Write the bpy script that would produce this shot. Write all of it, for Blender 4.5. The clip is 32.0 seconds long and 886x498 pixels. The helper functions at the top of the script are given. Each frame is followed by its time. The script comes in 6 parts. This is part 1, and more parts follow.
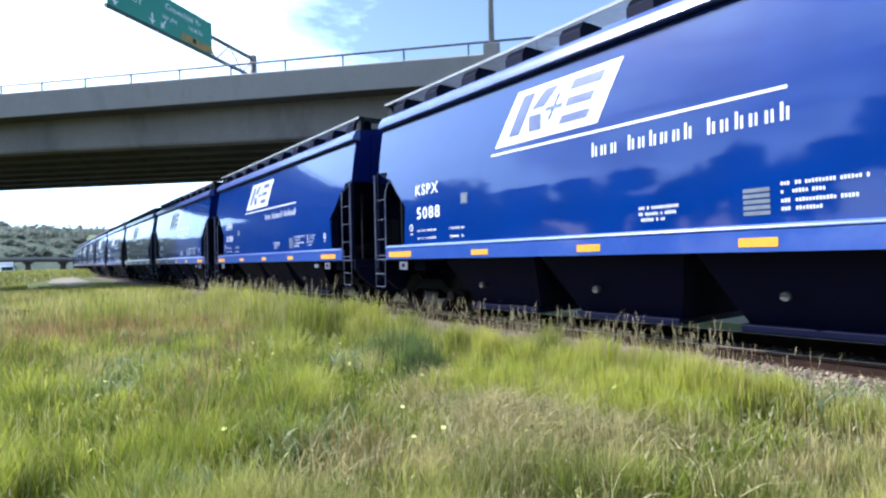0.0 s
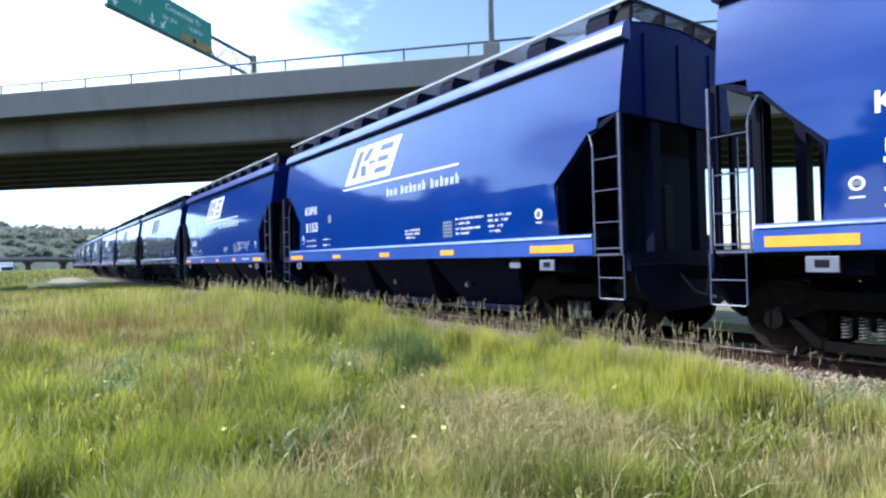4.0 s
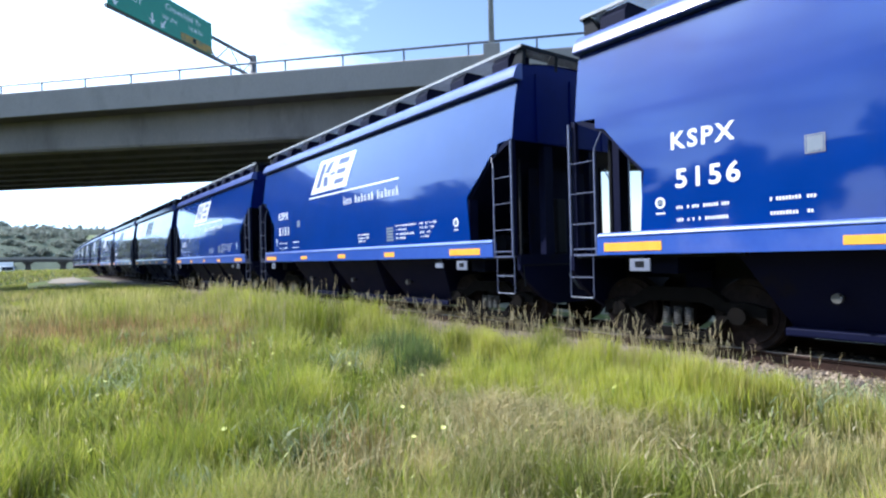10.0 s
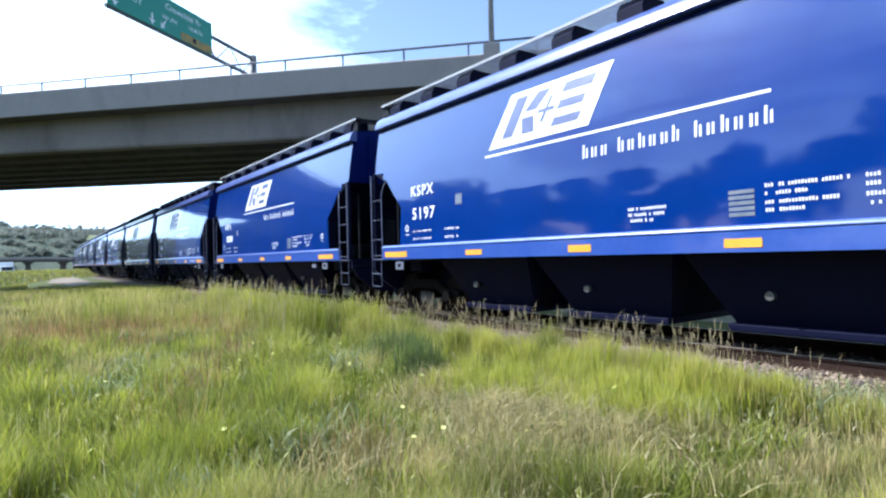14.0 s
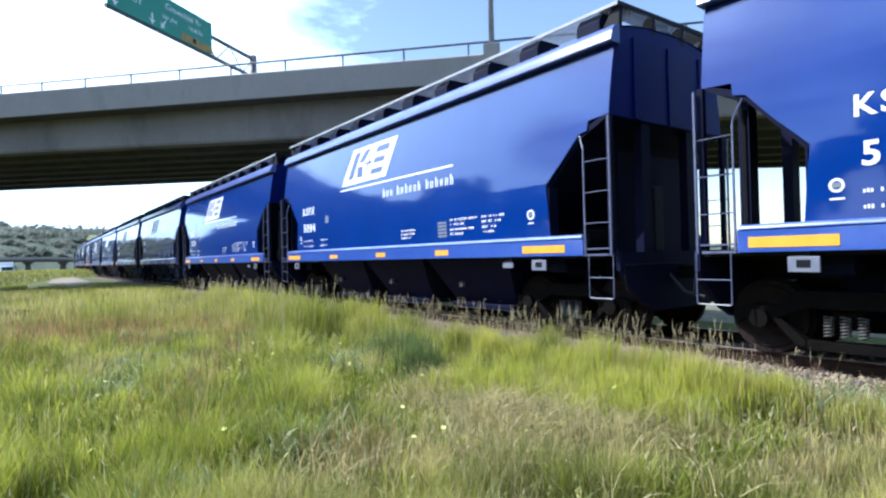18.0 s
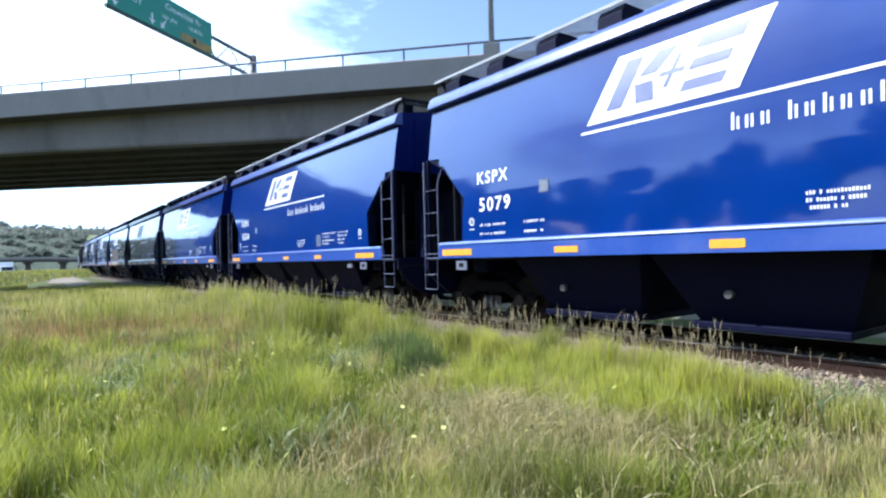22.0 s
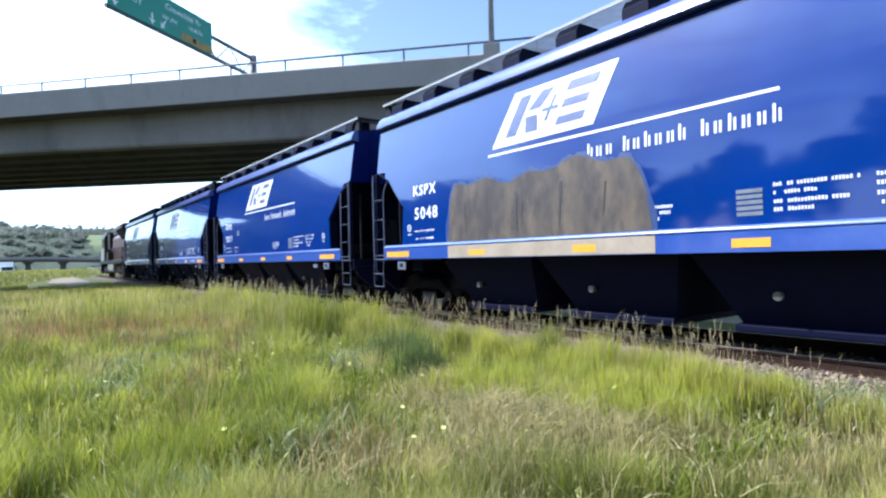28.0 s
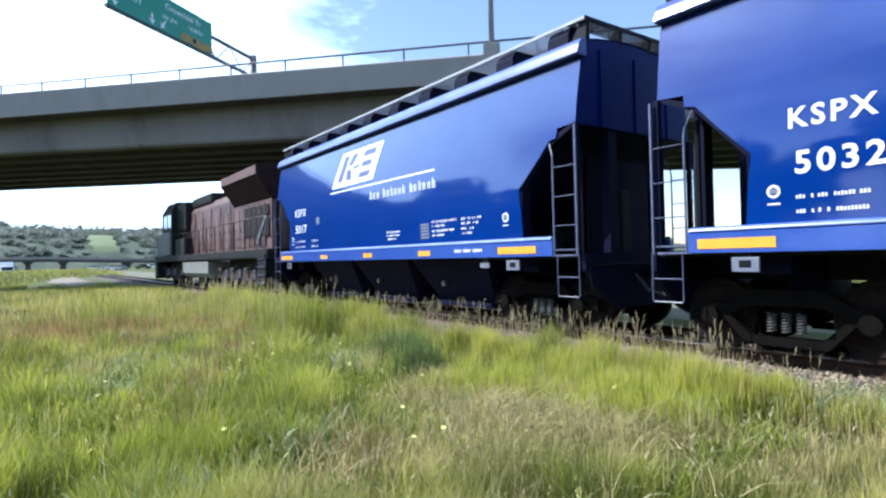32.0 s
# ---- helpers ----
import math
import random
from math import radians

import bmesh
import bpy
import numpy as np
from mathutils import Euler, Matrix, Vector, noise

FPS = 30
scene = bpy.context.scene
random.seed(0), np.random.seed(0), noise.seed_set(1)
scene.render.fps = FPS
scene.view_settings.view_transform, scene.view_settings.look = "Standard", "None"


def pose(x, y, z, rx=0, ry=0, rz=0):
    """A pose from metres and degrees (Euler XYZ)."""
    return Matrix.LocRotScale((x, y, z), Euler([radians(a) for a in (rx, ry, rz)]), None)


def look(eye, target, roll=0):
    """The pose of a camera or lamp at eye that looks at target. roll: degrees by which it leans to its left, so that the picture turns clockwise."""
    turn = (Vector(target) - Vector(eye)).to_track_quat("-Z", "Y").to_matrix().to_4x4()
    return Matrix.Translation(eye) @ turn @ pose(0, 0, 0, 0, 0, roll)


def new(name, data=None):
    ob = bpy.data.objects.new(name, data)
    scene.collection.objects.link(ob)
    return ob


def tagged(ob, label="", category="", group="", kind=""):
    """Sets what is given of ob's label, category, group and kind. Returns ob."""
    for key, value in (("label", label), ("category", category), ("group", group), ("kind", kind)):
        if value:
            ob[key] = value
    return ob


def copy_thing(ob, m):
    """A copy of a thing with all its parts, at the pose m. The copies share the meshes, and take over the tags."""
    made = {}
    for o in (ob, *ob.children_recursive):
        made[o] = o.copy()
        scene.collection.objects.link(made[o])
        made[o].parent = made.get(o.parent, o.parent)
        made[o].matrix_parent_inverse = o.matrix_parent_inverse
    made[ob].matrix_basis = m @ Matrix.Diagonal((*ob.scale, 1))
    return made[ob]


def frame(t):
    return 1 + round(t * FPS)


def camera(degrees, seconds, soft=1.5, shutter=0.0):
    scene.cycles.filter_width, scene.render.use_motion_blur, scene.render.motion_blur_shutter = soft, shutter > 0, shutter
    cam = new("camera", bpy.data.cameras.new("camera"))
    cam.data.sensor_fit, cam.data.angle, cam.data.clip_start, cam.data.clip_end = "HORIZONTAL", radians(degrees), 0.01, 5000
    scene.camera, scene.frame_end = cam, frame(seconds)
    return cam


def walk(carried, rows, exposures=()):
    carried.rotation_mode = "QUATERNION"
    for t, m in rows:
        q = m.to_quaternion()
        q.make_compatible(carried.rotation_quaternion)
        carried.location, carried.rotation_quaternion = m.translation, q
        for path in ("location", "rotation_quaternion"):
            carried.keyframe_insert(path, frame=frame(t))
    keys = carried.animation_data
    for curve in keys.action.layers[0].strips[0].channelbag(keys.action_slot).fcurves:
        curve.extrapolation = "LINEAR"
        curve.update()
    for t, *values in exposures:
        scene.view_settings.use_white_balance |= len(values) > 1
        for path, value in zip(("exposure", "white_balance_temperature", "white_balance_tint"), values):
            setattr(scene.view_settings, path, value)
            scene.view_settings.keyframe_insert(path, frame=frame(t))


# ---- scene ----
cam = camera(75.1, 32.0, soft=2.3)
EYE = Vector((-6.813, 0.0, 1.155))
YAW, PITCH, ROLL = 36.10, 0.80, -1.35


def eye_pose():
    """The tripod's fixed pose: heading YAW to the right of the track, tilted up by PITCH."""
    th, ph = radians(YAW), radians(PITCH)
    way = Vector((math.sin(th) * math.cos(ph), math.cos(th) * math.cos(ph), math.sin(ph)))
    return look(EYE, EYE + way * 10, ROLL)


walk(cam, [(0, eye_pose()), (32, eye_pose())], exposures=[(0, 1.12, 5750, 11), (32, 1.12, 5750, 11)])

# ---- light ----
SUN_HEADING, SUN_HEIGHT = -47.0, 45.0          # degrees clockwise from the track's far direction, and above the horizon


def make_light():
    h, e = radians(SUN_HEADING), radians(SUN_HEIGHT)
    to_sun = Vector((math.sin(h) * math.cos(e), math.cos(h) * math.cos(e), math.sin(e)))
    data = bpy.data.lights.new("sun", "SUN")
    data.energy, data.angle, data.color = 4.6, radians(0.55), (1.0, 0.955, 0.88)
    new("sun", data).matrix_basis = look(to_sun * 50, (0, 0, 0))
    world = bpy.data.worlds.new("sky")
    scene.world = world
    world.use_nodes = True
    nt = world.node_tree
    nt.nodes.clear()
    N, link = nt.nodes.new, nt.links.new
    sky = N("ShaderNodeTexSky")
    sky.sky_type, sky.sun_disc = "NISHITA", False
    sky.sun_elevation, sky.sun_rotation = e, h
    sky.air_density, sky.dust_density, sky.ozone_density = 1.0, 0.9, 0.6
    # thin bright cloud over a clear sky
    tc, mp, nz, ramp, mix = N("ShaderNodeTexCoord"), N("ShaderNodeMapping"), N("ShaderNodeTexNoise"), N("ShaderNodeValToRGB"), N("ShaderNodeMix")
    mp.inputs["Scale"].default_value = (1.0, 1.0, 2.6)
    mp.inputs["Location"].default_value = CLOUD_SHIFT
    nz.inputs["Scale"].default_value, nz.inputs["Detail"].default_value, nz.inputs["Roughness"].default_value = 2.3, 7, 0.56
    nz.inputs["Distortion"].default_value = 0.25
    ramp.color_ramp.elements[0].position, ramp.color_ramp.elements[1].position = 0.50, 0.68

    def toward(az, el, lo, hi, amount):
        """How far the sky's direction lies towards a heading, eased, times an amount."""
        v = N("ShaderNodeVectorMath")
        v.operation = "DOT_PRODUCT"
        v.inputs[1].default_value = (math.sin(radians(az)) * math.cos(radians(el)), math.cos(radians(az)) * math.cos(radians(el)), math.sin(radians(el)))
        r = N("ShaderNodeMapRange")
        r.interpolation_type = "SMOOTHSTEP"
        r.inputs["From Min"].default_value, r.inputs["From Max"].default_value, r.inputs["To Max"].default_value = lo, hi, amount
        link(tc.outputs["Generated"], v.inputs[0]), link(v.outputs["Value"], r.inputs["Value"])
        return r.outputs["Result"]

    # the cloud thickens to a white haze towards the sun's side and thins to clear blue on the other
    sums = []
    for src in (toward(-6, 14, 0.70, 0.97, 0.30), toward(52, 22, 0.70, 0.97, -0.12), toward(SUN_HEADING - 6, SUN_HEIGHT - 14, 0.72, 1.0, 0.045)):
        a = N("ShaderNodeMath")
        link(src, a.inputs[0]), link(sums[-1] if sums else nz.outputs["Fac"], a.inputs[1])
        sums.append(a.outputs[0])
    mix.data_type = "RGBA"
    bg, out = N("ShaderNodeBackground"), N("ShaderNodeOutputWorld")
    bg.inputs["Strength"].default_value = 0.12
    link(tc.outputs["Generated"], mp.inputs["Vector"]), link(mp.outputs["Vector"], nz.inputs["Vector"])
    link(sums[-1], ramp.inputs["Fac"]), link(ramp.outputs["Color"], mix.inputs["Factor"])
    glow = N("ShaderNodeVectorMath")
    glow.operation = "MULTIPLY_ADD"
    glow.inputs[1].default_value = glow.inputs[2].default_value = (7.4, 10.0, 12.8)
    link(toward(SUN_HEADING, SUN_HEIGHT, 0.55, 1.0, 0.75), glow.inputs[0]), link(glow.outputs["Vector"], mix.inputs["B"])
    link(sky.outputs["Color"], mix.inputs["A"]), link(mix.outputs["Result"], bg.inputs["Color"])
    link(bg.outputs["Background"], out.inputs["Surface"])


CLOUD_SHIFT = (0.35, 0.1, 0.0)
make_light()


# ---- materials ----
def surface(name, c1, c2, scale=6.0, rough=0.6, metal=0.0, bump=0.15, coat=0.0, fine=14.0, spread=0.5, rough_var=0.12,
            stain=None, stain_scale=1.2, stain_at=0.62, per_piece=0.0, stretch=(1, 1, 1), coords="Object", spec=0.5):
    """A procedural surface: two colours mixed at two scales, a bump from the fine grain, and, where given, stains of a shape of their own."""
    m = bpy.data.materials.new(name)
    m.use_nodes = True
    nt = m.node_tree
    N, link = nt.nodes.new, nt.links.new
    b = nt.nodes["Principled BSDF"]
    tc, mp = N("ShaderNodeTexCoord"), N("ShaderNodeMapping")
    mp.inputs["Scale"].default_value = stretch
    link(tc.outputs[coords], mp.inputs["Vector"])
    n1, n2 = N("ShaderNodeTexNoise"), N("ShaderNodeTexNoise")
    n1.inputs["Scale"].default_value, n1.inputs["Detail"].default_value = scale, 5
    n2.inputs["Scale"].default_value, n2.inputs["Detail"].default_value = scale * fine, 4
    for n in (n1, n2):
        link(mp.outputs["Vector"], n.inputs["Vector"])
    blend = N("ShaderNodeMath")
    blend.operation = "ADD"
    part2 = N("ShaderNodeMath")
    part2.operation, part2.inputs[1].default_value = "MULTIPLY", 0.5
    link(n2.outputs["Fac"], part2.inputs[0])
    link(n1.outputs["Fac"], blend.inputs[0]), link(part2.outputs[0], blend.inputs[1])
    rng = N("ShaderNodeMapRange")
    rng.inputs["From Min"].default_value, rng.inputs["From Max"].default_value = 0.75 - spread * 0.5, 0.75 + spread * 0.5
    link(blend.outputs[0], rng.inputs["Value"])
    mix = N("ShaderNodeMix")
    mix.data_type = "RGBA"
    mix.inputs["A"].default_value, mix.inputs["B"].default_value = (*c1, 1), (*c2, 1)
    link(rng.outputs["Result"], mix.inputs["Factor"])
    colour = mix.outputs["Result"]
    if stain:
        n3, r3, mx = N("ShaderNodeTexNoise"), N("ShaderNodeMapRange"), N("ShaderNodeMix")
        n3.inputs["Scale"].default_value, n3.inputs["Detail"].default_value, n3.inputs["Roughness"].default_value = stain_scale, 6, 0.65
        link(mp.outputs["Vector"], n3.inputs["Vector"])
        r3.inputs["From Min"].default_value, r3.inputs["From Max"].default_value = stain_at - 0.08, stain_at + 0.08
        link(n3.outputs["Fac"], r3.inputs["Value"])
        mx.data_type = "RGBA"
        mx.inputs["B"].default_value = (*stain, 1)
        link(r3.outputs["Result"], mx.inputs["Factor"]), link(colour, mx.inputs["A"])
        colour = mx.outputs["Result"]
    if per_piece:
        oi, hs, mr = N("ShaderNodeObjectInfo"), N("ShaderNodeHueSaturation"), N("ShaderNodeMapRange")
        mr.inputs["To Min"].default_value, mr.inputs["To Max"].default_value = 1 - per_piece, 1 + per_piece
        link(oi.outputs["Random"], mr.inputs["Value"]), link(mr.outputs["Result"], hs.inputs["Value"]), link(colour, hs.inputs["Color"])
        colour = hs.outputs["Color"]
    link(colour, b.inputs["Base Color"])
    rr = N("ShaderNodeMapRange")
    rr.inputs["To Min"].default_value, rr.inputs["To Max"].default_value = max(0.02, rough - rough_var), min(1, rough + rough_var)
    link(n1.outputs["Fac"], rr.inputs["Value"]), link(rr.outputs["Result"], b.inputs["Roughness"])
    b.inputs["Metallic"].default_value, b.inputs["Coat Weight"].default_value, b.inputs["Coat Roughness"].default_value = metal, coat, 0.06
    b.inputs["Specular IOR Level"].default_value = spec
    if bump:
        bp = N("ShaderNodeBump")
        bp.inputs["Strength"].default_value, bp.inputs["Distance"].default_value = bump, 0.02
        link(blend.outputs[0], bp.inputs["Height"]), link(bp.outputs["Normal"], b.inputs["Normal"])
    return m


BLUE = surface("blue_car_paint", (0.0010, 0.0205, 0.142), (0.0018, 0.026, 0.175), 0.7, 0.36, bump=0.005, coat=1.0, fine=3, rough_var=0.05, spec=0.04,
               stain=(0.006, 0.027, 0.155), stain_scale=0.9, stain_at=0.66)
# chord and ledge: body blue paled to paint in the sky's sheen
CHORD = surface("sky_sheen_chord_paint", (0.036, 0.056, 0.20), (0.07, 0.095, 0.26), 1.5, 0.30, bump=0.01, coat=0.15, fine=8, rough_var=0.06, spec=0.3)
LEDGE = surface("pale_sheen_ledge_paint", (0.045, 0.085, 0.30), (0.10, 0.15, 0.38), 2.0, 0.33, bump=0.02, coat=0.45, fine=8, rough_var=0.06)
OVERSPRAY = surface("blue_grey_overspray", (0.006, 0.03, 0.14), (0.03, 0.05, 0.14), 2.0, 0.45, bump=0.01, fine=5, spread=0.3)
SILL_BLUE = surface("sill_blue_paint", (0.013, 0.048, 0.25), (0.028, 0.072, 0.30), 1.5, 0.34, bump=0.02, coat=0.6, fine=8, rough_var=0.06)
# body blue darkened: the shade on the car ends is put into the colour
SHADED_BLUE = surface("shaded_end_blue_paint", (0.0016, 0.006, 0.072), (0.0028, 0.009, 0.098), 1.2, 0.5, bump=0.03, fine=6, spec=0.08)
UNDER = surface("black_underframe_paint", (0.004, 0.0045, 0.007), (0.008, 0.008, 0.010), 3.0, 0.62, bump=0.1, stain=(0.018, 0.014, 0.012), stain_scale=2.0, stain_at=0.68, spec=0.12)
# hopper and truck colours sunk near black to carry the shade under the car
HOPPER = surface("shaded_blue_hopper_paint", (0.003, 0.0038, 0.016), (0.0045, 0.0055, 0.021), 2.0, 0.6, bump=0.06, stain=(0.009, 0.007, 0.007), stain_scale=1.5, stain_at=0.68, spec=0.06)
STEEL = surface("worn_shaded_truck_steel", (0.0022, 0.0019, 0.0018), (0.006, 0.0048, 0.0042), 7.0, 0.85, bump=0.3, spec=0.06)
RUST_WHEEL = surface("rusty_wheel_steel", (0.006, 0.0043, 0.004), (0.022, 0.015, 0.0135), 9.0, 0.8, bump=0.2, spec=0.08)
SPRING = surface("grey_spring_steel", (0.035, 0.034, 0.033), (0.075, 0.072, 0.069), 20.0, 0.55, bump=0.1)
GREY_RAILING = surface("pale_grey_ladder_paint", (0.05, 0.057, 0.11), (0.088, 0.098, 0.16), 9.0, 0.4, bump=0.05)
GRATING = surface("galvanised_walkway_grating", (0.24, 0.245, 0.26), (0.36, 0.365, 0.38), 9.0, 0.55, metal=0.1, bump=0.1)
WHITE = surface("white_lettering_paint", (0.56, 0.58, 0.63), (0.70, 0.71, 0.74), 5.0, 0.4, bump=0.02, coat=0.2)
LOGO_INK = surface("slate_lettering_paint", (0.045, 0.06, 0.16), (0.065, 0.085, 0.20), 5.0, 0.4, bump=0.02)
ORANGE = surface("yellow_reflective_tape", (0.70, 0.28, 0.02), (0.78, 0.34, 0.035), 8.0, 0.35, bump=0.03)
PLATE = surface("pale_grey_plate", (0.095, 0.105, 0.145), (0.155, 0.165, 0.215), 8.0, 0.45, bump=0.05)
CONCRETE = surface("weathered_bridge_concrete", (0.222, 0.203, 0.193), (0.275, 0.252, 0.240), 0.35, 0.85, bump=0.2, fine=30, stain=(0.195, 0.178, 0.170), stain_scale=0.35, stain_at=0.6, stretch=(1, 1, 0.5))
# girder face: parapet concrete darkened for its shade below the overhang
GIRDER = surface("shaded_brown_girder_concrete", (0.165, 0.147, 0.138), (0.228, 0.203, 0.190), 0.4, 0.88, bump=0.2, fine=26, stain=(0.13, 0.114, 0.106), stain_scale=0.3, stain_at=0.6, stretch=(1, 1, 0.35))
RAILING = surface("dull_blue_grey_railing", (0.055, 0.06, 0.085), (0.09, 0.095, 0.125), 4.0, 0.55, bump=0.05)
# underside concrete darker still, the shade beneath the deck painted in
SOFFIT = surface("shaded_soffit_concrete", (0.066, 0.057, 0.057), (0.105, 0.092, 0.092), 0.7, 0.9, bump=0.2, fine=20, stain=(0.045, 0.042, 0.044), stain_scale=0.5, stain_at=0.62)
GALV = surface("galvanised_rail_steel", (0.20, 0.21, 0.23), (0.30, 0.31, 0.33), 4.0, 0.55, bump=0.05)
GANTRY = surface("weathered_dark_steel", (0.07, 0.068, 0.08), (0.12, 0.115, 0.13), 4.0, 0.6, bump=0.05)
SIGN_GREEN = surface("green_sign_sheeting", (0.004, 0.17, 0.115), (0.008, 0.20, 0.135), 2.0, 0.45, bump=0.02)
SIGN_YELLOW = surface("yellow_exit_panel", (0.22, 0.14, 0.02), (0.33, 0.20, 0.03), 1.2, 0.5, bump=0.02, stain=(0.06, 0.12, 0.07), stain_scale=1.6, stain_at=0.55)
BALLAST = surface("ballast_stone", (0.15, 0.11, 0.078), (0.42, 0.33, 0.24), 8.0, 0.9, bump=0.5, per_piece=0.25)
BED = surface("dusty_ballast_bed", (0.06, 0.045, 0.034), (0.13, 0.10, 0.076), 9.0, 0.95, spec=0.1, bump=0.7, fine=5)
RAIL = surface("brown_rail_steel", (0.015, 0.008, 0.0058), (0.036, 0.020, 0.015), 6.0, 0.8, bump=0.15, spec=0.12)
RAIL_TOP = surface("polished_rail_head", (0.10, 0.075, 0.06), (0.17, 0.14, 0.12), 6.0, 0.5, metal=0.5, bump=0.02)
TIE = surface("weathered_timber_tie", (0.045, 0.034, 0.028), (0.10, 0.078, 0.062), 5.0, 0.9, bump=0.5, per_piece=0.25, stretch=(1, 8, 8))
# soil darkened as well, to deepen the shade between grass tufts
EARTH = surface("dry_meadow_soil", (0.042, 0.046, 0.017), (0.09, 0.085, 0.038), 0.5, 0.97, spec=0.05, bump=0.5, fine=18, stain=(0.075, 0.098, 0.028), stain_scale=0.12, stain_at=0.5)
CINDER = surface("grey_green_cinder", (0.10, 0.098, 0.07), (0.165, 0.155, 0.115), 3.0, 0.97, bump=0.5, fine=8, spec=0.05)
GRAVEL_ROAD = surface("pale_gravel_road", (0.14, 0.115, 0.085), (0.22, 0.18, 0.135), 0.6, 0.95, spec=0.1, bump=0.4, fine=20)
LOCO_RED = surface("faded_red_engine_paint", (0.055, 0.029, 0.027), (0.18, 0.11, 0.10), 1.2, 0.4, bump=0.04, fine=8, stain=(0.05, 0.032, 0.03), stain_scale=1.0, stain_at=0.6)
# engine red darkened to hold the shade under the radiator wings
LOCO_MAROON = surface("shaded_maroon_engine_paint", (0.014, 0.007, 0.008), (0.03, 0.016, 0.017), 1.2, 0.7, bump=0.04, fine=8, spec=0.05)
LOCO_TRUCK = surface("dusty_brown_truck_steel", (0.018, 0.014, 0.0125), (0.085, 0.068, 0.06), 5.0, 0.85, bump=0.3, spec=0.15)
LOCO_DARK = surface("sooty_black_engine_paint", (0.008, 0.010, 0.010), (0.02, 0.020, 0.019), 2.0, 0.55, bump=0.1, spec=0.15)
LOCO_GREY = surface("grimy_grey_engine_paint", (0.13, 0.138, 0.126), (0.20, 0.205, 0.19), 1.5, 0.55, bump=0.05, stain=(0.10, 0.09, 0.08), stain_scale=1.2, stain_at=0.62)
GLASS = surface("dark_cab_glass", (0.012, 0.015, 0.018), (0.02, 0.024, 0.028), 3.0, 0.08, bump=0.0, coat=0.5)
GRAFFITI = surface("tan_spray_paint", (0.060, 0.050, 0.048), (0.116, 0.092, 0.070), 1.3, 0.6, bump=0.02, fine=4, spread=0.35, stain=(0.050, 0.043, 0.045), stain_scale=1.9, stain_at=0.57, stretch=(1, 1.2, 0.6), spec=0.2)
TRUCK_WHITE = surface("white_truck_paint", (0.72, 0.73, 0.74), (0.80, 0.80, 0.80), 2.0, 0.35, bump=0.02)
TYRE = surface("black_rubber", (0.02, 0.02, 0.02), (0.035, 0.035, 0.035), 5.0, 0.8, bump=0.1)
BARK = surface("grey_brown_bark", (0.07, 0.055, 0.04), (0.15, 0.12, 0.09), 6.0, 0.95, bump=0.8, stretch=(1, 1, 0.2))
# distance haze is mixed into this grey-green
HILL = surface("hazed_scrubby_hillside", (0.064, 0.076, 0.058), (0.095, 0.110, 0.080), 0.05, 0.97, spec=0.05, bump=0.0, fine=5)
CLEARING = surface("pale_hill_meadow", (0.13, 0.155, 0.085), (0.18, 0.20, 0.11), 0.06, 0.97, spec=0.05, bump=0.0, fine=5)


def leafy(name, root, tip, dry, attr="tone"):
    """Grass and leaf material: colour from root to tip and from green to dry by the blade's own tone, with light through the blade."""
    m = bpy.data.materials.new(name)
    m.use_nodes = True
    nt = m.node_tree
    N, link = nt.nodes.new, nt.links.new
    b, out = nt.nodes["Principled BSDF"], nt.nodes["Material Output"]
    at = N("ShaderNodeAttribute")
    at.attribute_name = attr
    sep = N("ShaderNodeSeparateColor")
    link(at.outputs["Color"], sep.inputs["Color"])
    m1, m2, hs = N("ShaderNodeMix"), N("ShaderNodeMix"), N("ShaderNodeHueSaturation")
    for x in (m1, m2):
        x.data_type = "RGBA"
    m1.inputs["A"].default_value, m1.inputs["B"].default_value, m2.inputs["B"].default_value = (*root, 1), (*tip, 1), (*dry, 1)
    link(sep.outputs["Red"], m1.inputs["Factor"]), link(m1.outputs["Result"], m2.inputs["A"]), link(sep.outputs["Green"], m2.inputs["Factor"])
    mr = N("ShaderNodeMapRange")
    mr.inputs["To Min"].default_value, mr.inputs["To Max"].default_value = 0.45, 1.45
    hue = N("ShaderNodeMapRange")
    hue.inputs["To Min"].default_value, hue.inputs["To Max"].default_value = 0.52, 0.484
    link(sep.outputs["Blue"], hue.inputs["Value"]), link(hue.outputs["Result"], hs.inputs["Hue"])
    link(sep.outputs["Blue"], mr.inputs["Value"]), link(mr.outputs["Result"], hs.inputs["Value"]), link(m2.outputs["Result"], hs.inputs["Color"])
    link(hs.outputs["Color"], b.inputs["Base Color"])
    b.inputs["Roughness"].default_value = 0.55
    tr, add = N("ShaderNodeBsdfTranslucent"), N("ShaderNodeMixShader")
    add.inputs["Fac"].default_value = 0.45
    link(hs.outputs["Color"], tr.inputs["Color"])
    link(b.outputs["BSDF"], add.inputs[1]), link(tr.outputs["BSDF"], add.inputs[2]), link(add.outputs["Shader"], out.inputs["Surface"])
    return m


# grass roots coloured dark for the shade low among the blades
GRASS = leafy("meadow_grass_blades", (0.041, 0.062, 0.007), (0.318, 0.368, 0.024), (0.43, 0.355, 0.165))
DARK_GRASS = leafy("dark_tussock_blades", (0.03, 0.05, 0.01), (0.13, 0.19, 0.04), (0.2, 0.2, 0.09))
GREY_LEAF = leafy("grey_green_leaves", (0.12, 0.15, 0.05), (0.24, 0.285, 0.13), (0.38, 0.39, 0.23))
LEAF = leafy("tree_leaves", (0.03, 0.05, 0.014), (0.07, 0.10, 0.028), (0.12, 0.13, 0.05))
